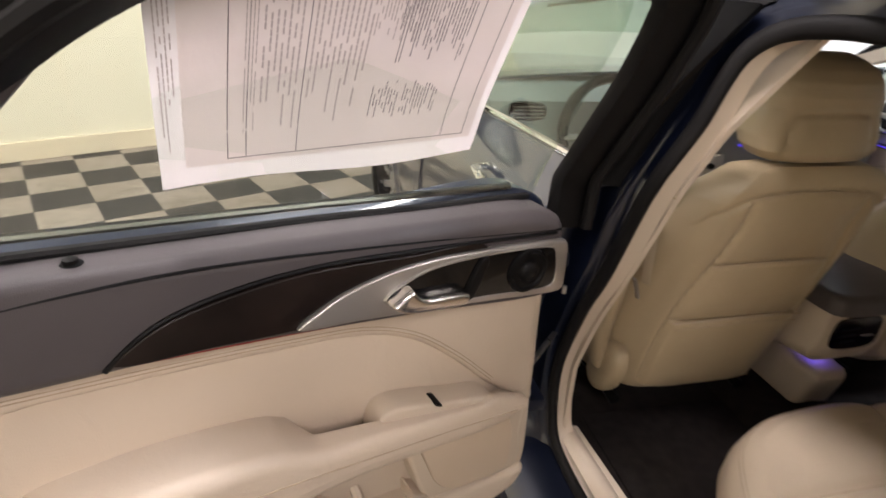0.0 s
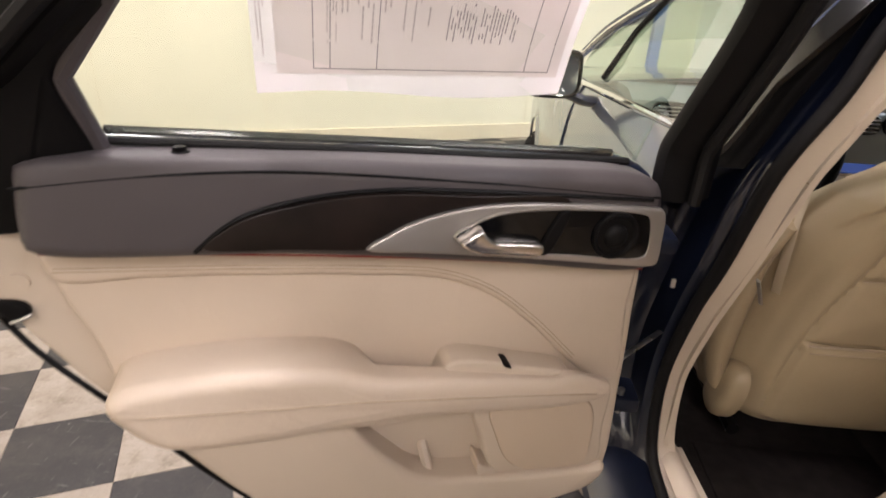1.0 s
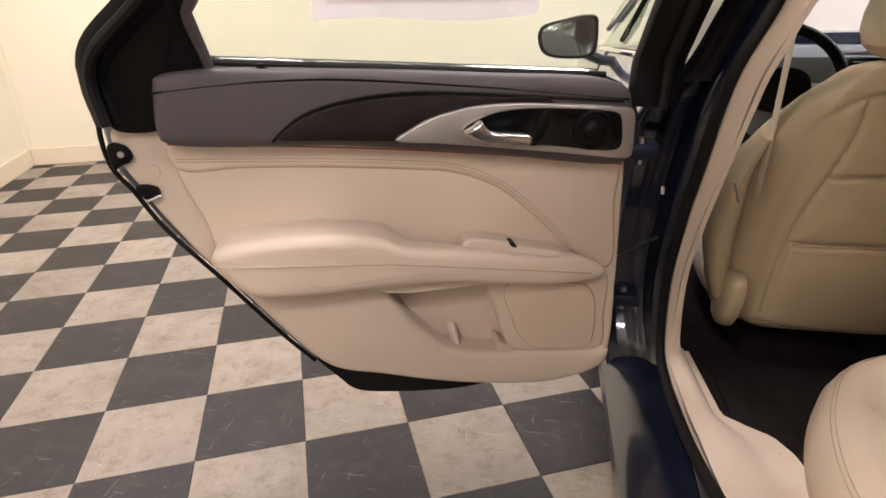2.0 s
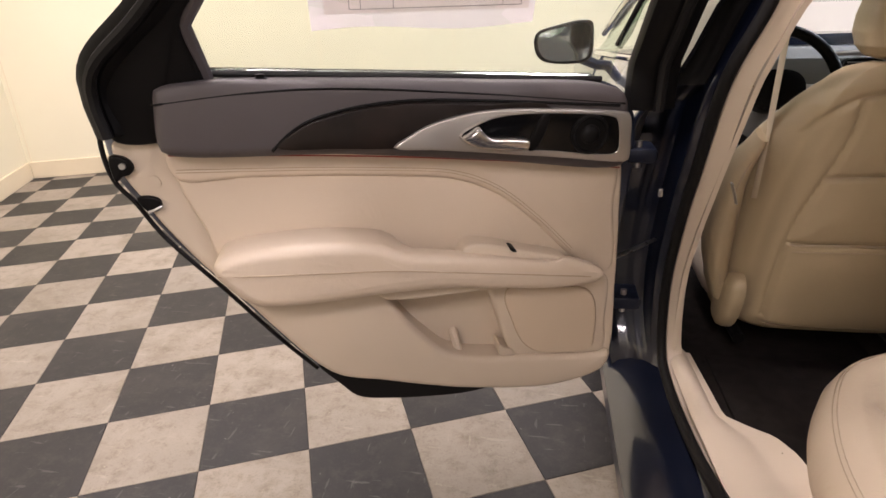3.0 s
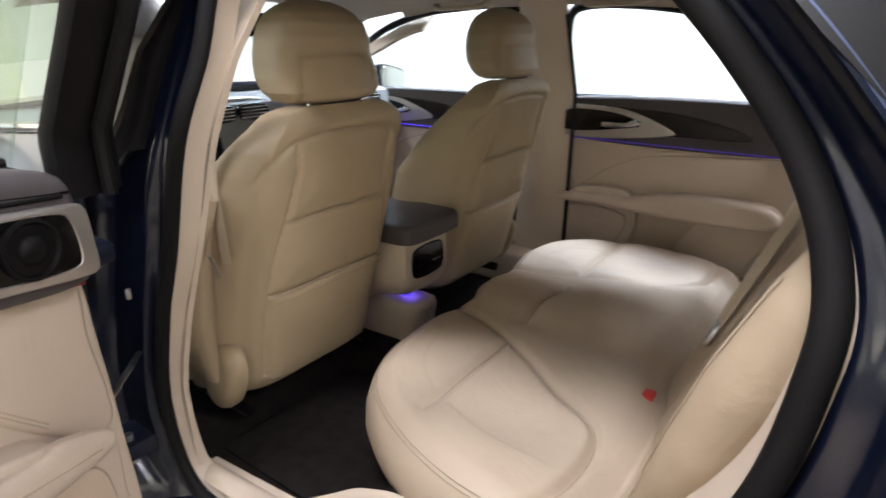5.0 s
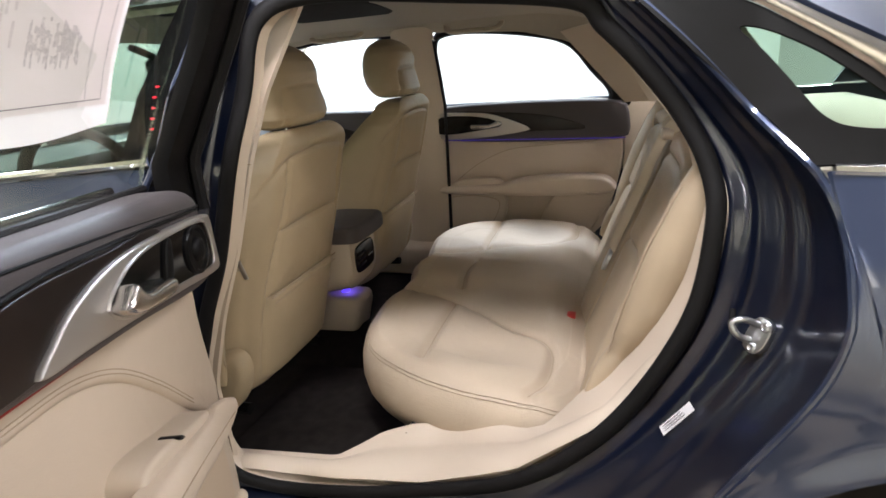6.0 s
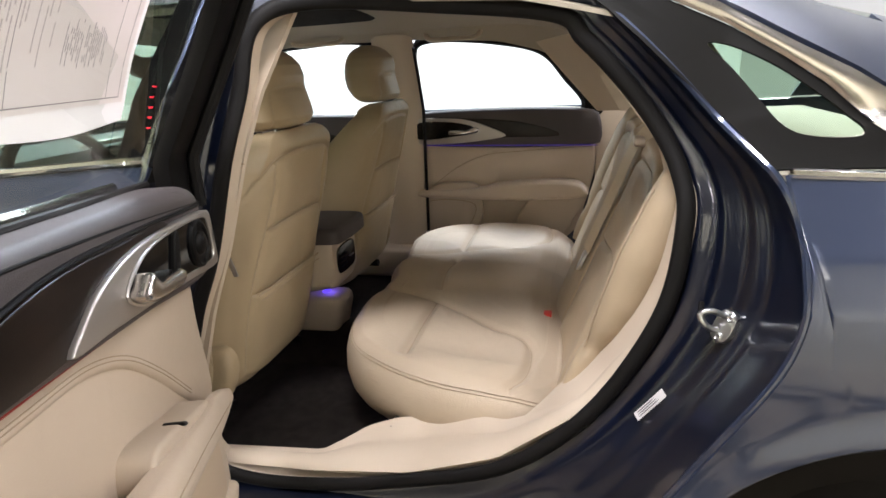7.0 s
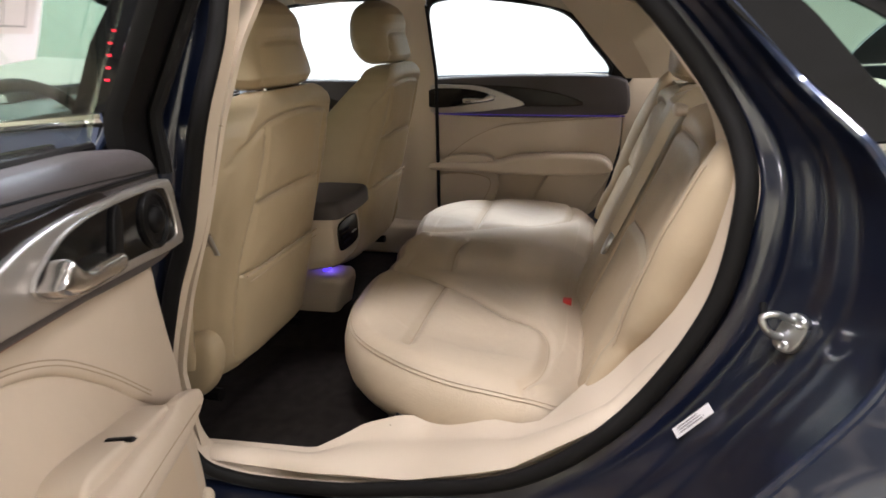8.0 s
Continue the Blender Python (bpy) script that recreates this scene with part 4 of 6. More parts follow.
link("pocket_bracket", *pad(dr, [(0.228, 0.492), (0.212, 0.474), (0.190, 0.468), (0.186, 0.43), (0.218, 0.43)], -0.085, -0.036, 0.004, 30, sharp=True), TRIM, door)
link("lower_seal", *pad(dr, [(0.612, 0.475), (0.567, 0.416), (0.534, 0.381), (0.45, 0.363), (0.386, 0.357), (0.30, 0.354), (0.25, 0.362), (0.33, 0.39), (0.47, 0.43), (0.565, 0.458)], -0.12, -0.055, 0.006, 60), RUBBER, door, "black rubber lower edge")

# charcoal upper trim with inlay, bezel, handle and tweeter
UPPER = [(0.745, 1.063), (0.80, 1.054), (0.806, 1.03), (0.812, 0.965), (0.805, 0.951), (0.508, 0.930), (0.25, 0.901), (0.0, 0.874), (-0.012, 0.89), (-0.006, 0.98), (0.004, 1.008), (0.04, 1.024), (0.25, 1.040), (0.5, 1.055)]
link("upper_trim", *pad(dr, UPPER, -0.055, 0.012, 0.022, 130, steps=6), DARK, door, "charcoal grained vinyl upper trim")
up_seam = spline([(0.805, 1.032, 0), (0.675, 1.042, 0), (0.532, 1.044, 0), (0.27, 1.022, 0), (0.008, 0.992, 0)], 50)
link("trim_seam", *tube([dr(p.x, p.y, 0.0105) for p in up_seam], 0.002, False, 6), BLACK, door)
INLAY = [(0.622, 0.953), (0.596, 0.975), (0.567, 0.990), (0.5, 1.006), (0.404, 1.014), (0.277, 1.007), (0.15, 0.996), (0.15, 0.96), (0.30, 0.94), (0.426, 0.938), (0.52, 0.944)]
link("wood_inlay", *pad(dr, INLAY, 0.0, 0.0165, 0.003, 90), WOOD, door, "glossy dark wood inlay")
link("inlay_rim", *tube([dr(p.x, p.y, 0.0135) for p in spline([(0.63, 0.948, 0), (0.6, 0.974, 0), (0.567, 0.993, 0), (0.5, 1.010, 0), (0.404, 1.018, 0), (0.277, 1.012, 0), (0.02, 0.990, 0)], 50)], 0.003, False, 6), BLACK, door)
BEZEL = [(0.428, 0.942), (0.40, 0.960), (0.368, 0.976), (0.307, 0.991), (0.247, 0.996), (0.175, 0.994), (0.02, 0.980), (0.002, 0.975), (-0.004, 0.93), (-0.002, 0.890), (0.012, 0.888), (0.13, 0.904), (0.258, 0.921), (0.35, 0.932)]
link("bezel", *pad(dr, BEZEL, 0.0, 0.023, 0.004, 110), SATIN, door, "satin nickel handle surround")
RECESS = [(0.313, 0.955), (0.267, 0.980), (0.226, 0.987), (0.143, 0.986), (0.035, 0.974), (0.026, 0.968), (0.020, 0.91), (0.030, 0.904), (0.15, 0.917), (0.285, 0.934)]
link("handle_recess", *pad(dr, RECESS, 0.018, 0.0245, 0.002, 90), GLOSS, door, "gloss black handle recess")
link("recess_edge", *tube([dr(p.x, p.y, 0.024) for p in spline([(*q, 0) for q in RECESS], 70, True)], 0.0022, True, 6), SATIN, door)
HANDLE = [(0.311, 0.953), (0.298, 0.962), (0.282, 0.971), (0.274, 0.962), (0.262, 0.953), (0.23, 0.950), (0.193, 0.943), (0.195, 0.929), (0.24, 0.930), (0.29, 0.938)]
link("inner_handle", *pad(dr, HANDLE, 0.022, 0.046, 0.007, 60), BRIGHT, door, "chrome inner door handle")
link("recess_bridge", *pad(dr, [(0.168, 0.985), (0.15, 0.985), (0.176, 0.922), (0.196, 0.922)], 0.02, 0.030, 0.003, 30, sharp=True), BLACK, door)
tw = lambda r, w: [dr(0.078 + r * math.cos(2 * math.pi * k / 36), 0.944 + r * math.sin(2 * math.pi * k / 36), w) for k in range(36)]
tweeter = link("tweeter", *loft([tw(0.036, 0.023), tw(0.035, 0.029), tw(0.031, 0.030), tw(0.028, 0.026), tw(0.018, 0.027), tw(0.016, 0.032), tw(0.008, 0.036)]), BLACK, door, "round black tweeter")
link("lock_knob", *loft([[dr(0.636 + r * math.cos(2 * math.pi * k / 20), 1.066 + h, -0.026 + r * math.sin(2 * math.pi * k / 20)) for k in range(20)] for r, h in ((0.011, -0.012), (0.011, -0.004), (0.008, -0.002), (0.007, 0.003), (0.004, 0.004))]), BLACK, door, "black lock knob")
link("light_strip", *tube([dr(0.80 - 0.80 * k / 24, 0.9475 - 0.078 * (k / 24) + 0.009 * math.sin(math.pi * k / 24), -0.006) for k in range(25)], 0.0013, False, 6), REDLINE, door, "thin red light strip")
link("edge_seal", *tube([dr(p.x, p.y, -0.055) for p in spline([(0.905, 1.02, 0), (0.918, 0.965, 0), (0.912, 0.90, 0), (0.886, 0.857, 0), (0.852, 0.790, 0), (0.762, 0.667, 0), (0.672, 0.542, 0), (0.612, 0.468, 0)], 60)], 0.0042, False, 8), RUBBER, door, "black rubber along the door edge")
latch = link("door_latch", *pad(dr, [(0.905, 0.945), (0.888, 0.944), (0.876, 0.935), (0.872, 0.921), (0.880, 0.911), (0.892, 0.908), (0.904, 0.90)], -0.10, -0.038, 0.004, 40), BLACK, door, "black door latch")
link("latch_bolt", *loft([[dr(0.886 + 0.0055 * math.cos(2 * math.pi * k / 12), 0.928 + 0.0055 * math.sin(2 * math.pi * k / 12), w) for k in range(12)] for w in (-0.040, -0.034)]), STEEL, latch)
link("latch_claw", *pad(dr, [(0.878, 0.868), (0.858, 0.870), (0.842, 0.862), (0.842, 0.848), (0.862, 0.842)], -0.09, -0.040, 0.003, 40), BLACK, latch)
link("latch_plate", *tube([dr(0.838, 0.852, -0.038), dr(0.850, 0.847, -0.036), dr(0.862, 0.843, -0.038)], 0.0025, False, 6), STEEL, latch)
link("screw_cap", *loft([[dr(0.846 + 0.012 * math.cos(2 * math.pi * k / 20), 0.893 + 0.012 * math.sin(2 * math.pi * k / 20), w) for k in range(20)] for w in (-0.055, -0.0475)]), TRIM, door)

# price sheet taped to the glass
sheet_at = dr(0.34, 1.24, -0.055)
price = thing("window_sheet", sheet_at, "large printed white paper sheet taped inside the door window", "paper")
bpy.context.view_layer.update()


def ps(a, b, w):
    """Place on the sheet: a along it, b up from its lower edge; it bows off the glass."""
    return dr(0.545 - (0.548 - a) * 0.883, 1.132 + b * 0.985, -0.056 + 0.010 * math.exp(-((b / 0.05) ** 2)) + w)


slab("paper", sheet(lambda p, q: ps(0.548 - 0.41 * p, 0.225 * q + 0.004 * math.sin(7 * p) * (1 - q), 0.0), 30, 14), 0.0006, PAPER, price, "white paper with grey print")


def bar(a0, a1, b0, b1, m, nm="print"):
    verts, faces = sheet(lambda p, q: ps(a0 + (a1 - a0) * p, b0 + (b1 - b0) * q, 0.0012), 2, 4)
    link(nm, verts, faces, m, price, "", False)


TAN = see_through(mat("pinkish_print_field", (0.90, 0.84, 0.825), 0.65), 0.4)
bar(0.522, 0.150, 0.024, 0.225, TAN, "print_field")
for a in (0.478, 0.458, 0.40, 0.20, 0.165):
    verts, faces = sheet(lambda p, q, a=a: ps(a + 0.0006 * (2 * p - 1), 0.03 + 0.19 * q, 0.0018), 1, 6)
    link("print_rule", verts, faces, INK, price, "", False)
verts, faces = sheet(lambda p, q: ps(0.478 - 0.313 * p, 0.0295 + 0.001 * q, 0.0018), 6, 1)
link("print_rule", verts, faces, INK, price, "", False)
rng = random.Random(4)
for a0, a1, b0, b1, step, m in ((0.462, 0.448, 0.04, 0.22, 0.0035, INK2), (0.445, 0.405, 0.05, 0.22, 0.006, INK2), (0.395, 0.33, 0.05, 0.22, 0.006, INK2), (0.33, 0.255, 0.14, 0.21, 0.004, INK2), (0.315, 0.225, 0.055, 0.105, 0.0042, INK), (0.30, 0.21, 0.125, 0.20, 0.0042, INK), (0.541, 0.526, 0.03, 0.21, 0.004, INK2)):
    a = a0
    verts, faces = [], []
    while a > a1:
        top = b1 - rng.uniform(0, 0.015)
        low = b0 + rng.uniform(0, (b1 - b0) * 0.45)
        for s0 in np.arange(low, top, 0.007):
            if rng.random() < 0.12:
                continue
            base = len(verts)
            verts += [ps(a, s0, 0.0019), ps(a - step * 0.34, s0, 0.0019), ps(a - step * 0.34, min(s0 + 0.0062, top), 0.0019), ps(a, min(s0 + 0.0062, top), 0.0019)]
            faces.append((base, base + 1, base + 2, base + 3))
        a -= step
    link("print_block", verts, faces, m, price, "", False)

# ---- cabin shell ----
slab("headliner", sheet(lambda a, b: Vector(((2 * b - 1) * 0.60, 0.80 - 1.75 * a, 1.30 + 0.05 * (1 - (2 * b - 1) ** 2) - 0.10 * max(0, 0.25 - a) * 2 - 0.6 * max(0, a - 0.72) ** 1.3)), 30, 16), 0.008, CLOTH, car, "cream cloth headliner")
link("sunroof_opening", *pad(lambda a, b, w: Vector((a, b, 1.352 - 0.05 * (a / 0.62) ** 2 - w)), [(-0.36, -0.02), (0.36, -0.02), (0.36, 0.42), (-0.36, 0.42)], -0.004, 0.004, 0.003, 40, sharp=True), CARPET, car, "dark opened sunroof blind")
part("cabin_floor", box(-0.70, 0.74, -0.42, 1.25, 0.225, 0.250, 0.004), CARPET, car, "black carpet floor")
link("floor_tunnel", *loft([[Vector((x, y, z)) for x, z in ((-0.16, 0.248), (-0.10, 0.305), (0.01, 0.325), (0.12, 0.305), (0.18, 0.248))] for y in (-0.3, 0.1, 0.6, 1.1)], caps=False), CARPET, car)


def sill_trim(a, b):
    y = 0.10 - 0.98 * a
    lo = interp(-y, ((-0.1, 0.312), (0.2, 0.318), (0.38, 0.335), (0.58, 0.40), (0.75, 0.525), (0.88, 0.70)))
    inner = interp(-y, ((-0.1, 0.045), (0.15, 0.06), (0.24, 0.13), (0.40, 0.15), (0.55, 0.11), (0.68, 0.07), (0.9, 0.05)))
    x = interp(-y, ((0.5, -0.715), (0.74, -0.705), (0.88, -0.675))) + inner * b
    z = lo + 0.014 * math.sin(math.pi * min(b * 1.6, 1)) + interp(-y, ((-0.1, 0.0), (0.15, 0.0), (0.32, 0.045), (0.5, 0.035), (0.65, 0.0), (0.9, 0.0))) * b * b
    return Vector((x, y, z))


slab("sill_trim", sheet(sill_trim, 50, 12), 0.012, TRIM, car, "cream plastic sill trim")
slab("sill_carpet", sheet(lambda a, b: sill_trim(0.62 * a, 1.0).lerp(Vector((sill_trim(0.62 * a, 1.0).x + 0.03, sill_trim(0.62 * a, 1.0).y, 0.245)), b) - Vector((0.004, 0, 0.006)), 40, 6), 0.008, CARPET, car, "black carpet on the inner sill")
link("trim_joint", *tube([sill_trim(0.63, 0.1 + 0.8 * k / 8) + Vector((0, 0, 0.003)) for k in range(9)], 0.0018, False, 5), SEAM, car)
link("trim_joint", *tube([sill_trim(0.21, 0.05 + 0.7 * k / 8) + Vector((0, 0, 0.003)) for k in range(9)], 0.0018, False, 5), SEAM, car)
link("kick_panel", *loft([[Vector((-0.60, y, 0.24)), Vector((-0.60, y, 0.37)), Vector((0.62, y, 0.37)), Vector((0.62, y, 0.24))] for y in (-0.30, -0.42)]), CARPET, car)

# left centre pillar trim, with its joint line
pil = lambda a, b: Vector((seal_front(0.33 + 0.96 * b) + 0.012 + 0.012 * a, interp(0.33 + 0.96 * b, ((0.33, 0.075), (0.53, 0.08), (0.70, 0.025), (0.84, -0.035), (1.02, -0.09), (1.14, -0.128), (1.29, -0.19))) + 0.004 + 0.11 * a * min(1.0, 0.15 + 4 * b), 0.33 + 0.96 * b))
slab("centre_pillar_trim", sheet(pil, 6, 40), 0.01, TRIM, car, "cream centre pillar trim")
link("trim_joint", *tube([pil(a / 6, 0.71) + Vector((-0.004, -0.004, 0)) for a in range(7)], 0.0015, False, 5), SEAM, car)
# rear pillar trim, left
slab("rear_pillar_trim", sheet(lambda a, b: Vector((-0.592 + 0.07 * b + 0.15 * a * (1 - 0.5 * b), -0.903 - 0.22 * a + 0.222 * b, 0.965 + 0.29 * b)), 12, 12), 0.01, TRIM, car, "cream rear pillar trim")

# right side: door panels, pillars, windows
RX = 0.775


def rs(y, z, w):
    """On the inner face of the right side; w into the cabin."""
    return Vector((RX - w - 0.45 * max(0.0, z - 0.99), y, z))


def right_door(y0, y1, tag):
    """Inner side of a closed right door."""
    s = 1 if y1 > y0 else -1
    L = abs(y1 - y0)
    yy = lambda t: y1 - s * t * L
    d = link("right_door", *pad(rs, [(yy(0.0), 0.36), (yy(0.05), 0.965), (yy(0.95), 0.965), (yy(0.98), 0.75), (yy(0.88), 0.45), (yy(0.75), 0.36)], -0.07, -0.030, 0.006, 80, sharp=True), TRIM, car, "closed right door with cream panel")
    link("middle_panel", *pad(rs, [(yy(0.005), 0.60), (yy(0.03), 0.90), (yy(0.95), 0.90), (yy(0.97), 0.75), (yy(0.93), 0.60)], -0.04, 0.0, 0.010, 80, sharp=True), LEATHER, d, "cream leather door panel")
    link("speaker_surround", *pad(rs, [(yy(0.0), 0.36), (yy(0.004), 0.61), (yy(0.36), 0.61), (yy(0.38), 0.53), (yy(0.35), 0.44), (yy(0.45), 0.425), (yy(0.76), 0.43), (yy(0.80), 0.40), (yy(0.72), 0.36)], -0.04, 0.0, 0.010, 90), TRIM, d)
    link("rear_panel", *pad(rs, [(yy(0.66), 0.61), (yy(0.93), 0.62), (yy(0.86), 0.49), (yy(0.77), 0.405), (yy(0.55), 0.405)], -0.04, 0.002, 0.010, 70), TRIM, d)
    link("panel_seam", *tube([rs(p.x, p.y, 0.0005) for p in spline([(yy(0.95), 0.815, 0), (yy(0.6), 0.80, 0), (yy(0.4), 0.785, 0), (yy(0.24), 0.73, 0), (yy(0.12), 0.66, 0)], 30)], 0.0016, False, 6), SEAM, d)
    link("upper_trim", *pad(rs, [(yy(-0.01), 0.845), (yy(0.0), 0.968), (yy(0.98), 0.962), (yy(1.0), 0.828)], -0.03, 0.022, 0.012, 60, sharp=True), DARK, d, "charcoal upper trim")
    link("wood_inlay", *pad(rs, [(yy(0.02), 0.862), (yy(0.05), 0.94), (yy(0.35), 0.945), (yy(0.65), 0.915), (yy(0.80), 0.868), (yy(0.5), 0.862)], 0.0, 0.025, 0.003, 60), WOOD, d)
    link("bezel", *pad(rs, [(yy(0.01), 0.858), (yy(0.02), 0.938), (yy(0.20), 0.950), (yy(0.34), 0.935), (yy(0.52), 0.872), (yy(0.50), 0.864)], 0.0, 0.030, 0.004, 60), SATIN, d, "satin nickel handle surround")
    link("handle_recess", *pad(rs, [(yy(0.03), 0.872), (yy(0.04), 0.926), (yy(0.20), 0.936), (yy(0.34), 0.915), (yy(0.38), 0.893), (yy(0.3), 0.878)], 0.02, 0.032, 0.002, 50), GLOSS, d)
    link("inner_handle", *pad(rs, [(yy(0.22), 0.885), (yy(0.34), 0.888), (yy(0.385), 0.9), (yy(0.36), 0.912), (yy(0.32), 0.9), (yy(0.22), 0.898)], 0.03, 0.048, 0.006, 40), CHROME, d, "chrome inner handle")
    link("armrest", *pad(rs, [(yy(0.03), 0.618), (yy(0.035), 0.632), (yy(0.25), 0.645), (yy(0.40), 0.652), (yy(0.47), 0.668), (yy(0.9), 0.668), (yy(0.94), 0.62), (yy(0.7), 0.596), (yy(0.3), 0.604)], -0.04, 0.062, 0.020, 90, steps=6), LEATHER, d, "padded cream armrest")
    link("switch_pod", *pad(rs, [(yy(0.10), 0.640), (yy(0.13), 0.662), (yy(0.34), 0.668), (yy(0.37), 0.648)], -0.03, 0.040, 0.006, 40), TRIM, d)
    link("speaker_grille", *pad(rs, [(yy(0.03), 0.42), (yy(0.03), 0.565), (yy(0.34), 0.565), (yy(0.30), 0.47), (yy(0.22), 0.42)], -0.01, 0.008, 0.004, 50), TRIM, d)
    link("grille_rim", *tube([rs(p.x, p.y, 0.008) for p in spline([(yy(0.03), 0.42, 0), (yy(0.03), 0.565, 0), (yy(0.34), 0.565, 0), (yy(0.30), 0.47, 0), (yy(0.22), 0.42, 0)], 50, True)], 0.002, True, 6), SEAM, d)
    link("light_strip", *tube([rs(yy(0.0 + 0.98 * k / 20), 0.838 - 0.016 * k / 20, 0.0235) for k in range(21)], 0.0017, False, 6), DIM_VIOLET if tag == "rear" else VIOLET, d, "violet light strip")
    return d


part("right_sill_trim", box(0.655, 0.765, -0.52, 1.02, 0.25, 0.385, 0.02, 4), TRIM, car, "cream plastic sill trim on the far side")
right_door(-0.80, 0.015, "rear")
right_door(0.15, 1.02, "front")
# window frames on the right, in dark trim, with glass
RW = [(-0.032, 0.965), (-0.037, 1.20), (-0.06, 1.25), (-0.12, 1.268), (-0.40, 1.245), (-0.57, 1.195), (-0.66, 1.09), (-0.728, 1.0), (-0.72, 0.955)]
link("right_window_frame", *tube([rs(p.x, p.y, -0.02) for p in spline([(*q, 0) for q in RW], 70, True)], 0.016, True, 8), BLACK, car, "black frame of the right rear window")
link("right_window_pane", *pad(rs, RW, -0.03, -0.026, 0.001, 60), GLASS, car).visible_shadow = False
link("right_quarter_panel", *pad(rs, [(-0.655, 1.095), (-0.615, 1.160), (-0.690, 1.105), (-0.765, 1.03), (-0.800, 0.975), (-0.795, 0.945), (-0.722, 0.945), (-0.726, 1.0)], -0.025, 0.008, 0.006, 60), BLACK, car, "black panel behind the right rear window")
FW = [(0.12, 0.965), (0.10, 1.22), (0.14, 1.268), (0.43, 1.278), (0.62, 1.255), (0.86, 1.18), (1.05, 1.05), (1.10, 0.97)]
link("right_window_frame", *tube([rs(p.x, p.y, -0.02) for p in spline([(*q, 0) for q in FW], 70, True)], 0.014, True, 8), BLACK, car, "black frame of the right front window")
link("right_window_pane", *pad(rs, FW, -0.03, -0.026, 0.001, 60), GLASS, car).visible_shadow = False
slab("right_pillar_trim", sheet(lambda a, b: rs(-0.042 - 0.02 * b + (0.222 - 0.05 * b) * a, 0.36 + 0.93 * b, 0.02 + 0.025 * math.sin(math.pi * a)), 10, 30), 0.012, TRIM, car, "cream right centre pillar trim")
link("right_door_seal", *tube([rs(-0.044 - 0.02 * k / 20, 0.40 + 0.84 * k / 20, 0.034) for k in range(21)], 0.007, False, 8), RUBBER, car, "black seal along the right pillar")


def front_right_pillar(a, b):
    """Between windscreen and right front window."""
    y = 1.09 - 0.56 * a
    hi = interp(y, ((0.55, 1.268), (0.64, 1.243), (0.81, 1.176), (0.98, 1.099), (1.09, 1.026)))
    return Vector((0.655 + 0.05 * a * (1 - b) - 0.02 * b, y, hi - 0.058 * b))


slab("front_pillar_trim", sheet(front_right_pillar, 20, 6), 0.012, TRIM, car, "cream trim of the windscreen pillar")


def rear_right_pillar(a, b):
    low = Vector((0.70 - 0.10 * a, -0.78 - 0.22 * a, 0.97))
    hi = Vector((0.655 - 0.03 * a, -0.545 - 0.25 * a, 1.235 + 0.04 * a))
    return low.lerp(hi, b)


slab("rear_pillar_trim", sheet(rear_right_pillar, 10, 14), 0.012, TRIM, car, "cream rear pillar trim")
link("right_rear_panel", *pad(rs, [(-0.79, 0.38), (-0.79, 0.985), (-1.05, 0.985), (-1.05, 0.38)], -0.05, -0.015, 0.006, 40, sharp=True), TRIM, car, "cream panel behind the right door")
roof_edge = lambda y: interp(y, ((-0.68, 1.12), (-0.58, 1.20), (-0.40, 1.252), (-0.09, 1.276), (0.43, 1.285), (0.62, 1.262)))
slab("roof_side_trim", sheet(lambda a, b: Vector((0.775 - 0.45 * (roof_edge(0.62 - 1.30 * a) - 0.99) - 0.07 * b, 0.62 - 1.30 * a, roof_edge(0.62 - 1.30 * a) + (1.325 - roof_edge(0.62 - 1.30 * a)) * b)), 30, 6), 0.01, CLOTH, car, "cloth edge of the headliner")
slab("roof_side_trim", sheet(lambda a, b: Vector((-0.575 + 0.05 * b, 0.62 - 1.30 * a, 1.305 + 0.015 * b - 0.09 * max(0, a - 0.62))), 30, 6), 0.01, CLOTH, car)


def grab_handle(x, y0, y1, z):
    link("grab_handle", *tube(spline([(x, y0, z + 0.03), (x - 0.02 * math.copysign(1, x), y0 - 0.015, z + 0.005), (x - 0.035 * math.copysign(1, x), (y0 + y1) / 2, z), (x - 0.02 * math.copysign(1, x), y1 + 0.015, z + 0.005), (x, y1, z + 0.03)], 24), 0.011, False, 10, 0.7), TRIM, car, "cream grab handle under the roof")


grab_handle(0.62, 0.45, 0.22, 1.275)
grab_handle(0.62, -0.12, -0.34, 1.262)

# ---- front seats ----


def grooved(points, lines, deep, wide, puff=0.0, reach=0.03):
    """How far seams pull a padded surface in at flat points; puff swells it between them."""
    p = np.array(points)
    near = np.full(len(p), 9.0)
    for line in lines:
        q = np.array([tuple(v)[:2] for v in line])
        a, d = q[:-1], q[1:] - q[:-1]
        t = np.clip(((p[:, None] - a[None]) * d[None]).sum(2) / np.maximum((d * d).sum(1), 1e-12), 0, 1)
        near = np.minimum(near, np.linalg.norm(p[:, None] - a[None] - t[..., None] * d[None], axis=2).min(1))
    return (deep * np.exp(-((near / wide) ** 2)) - puff * (1 - np.exp(-((near / reach) ** 2)))).tolist()


def back_plane(z):
    """Rear face of a front backrest; it rolls forward at the top and tucks in at the foot."""
    return 0.100 - 0.27 * (z - 0.45) + 0.032 * max(0.0, (z - 0.995) / 0.05) ** 2 + 0.05 * max(0.0, (0.43 - z) / 0.06) ** 2


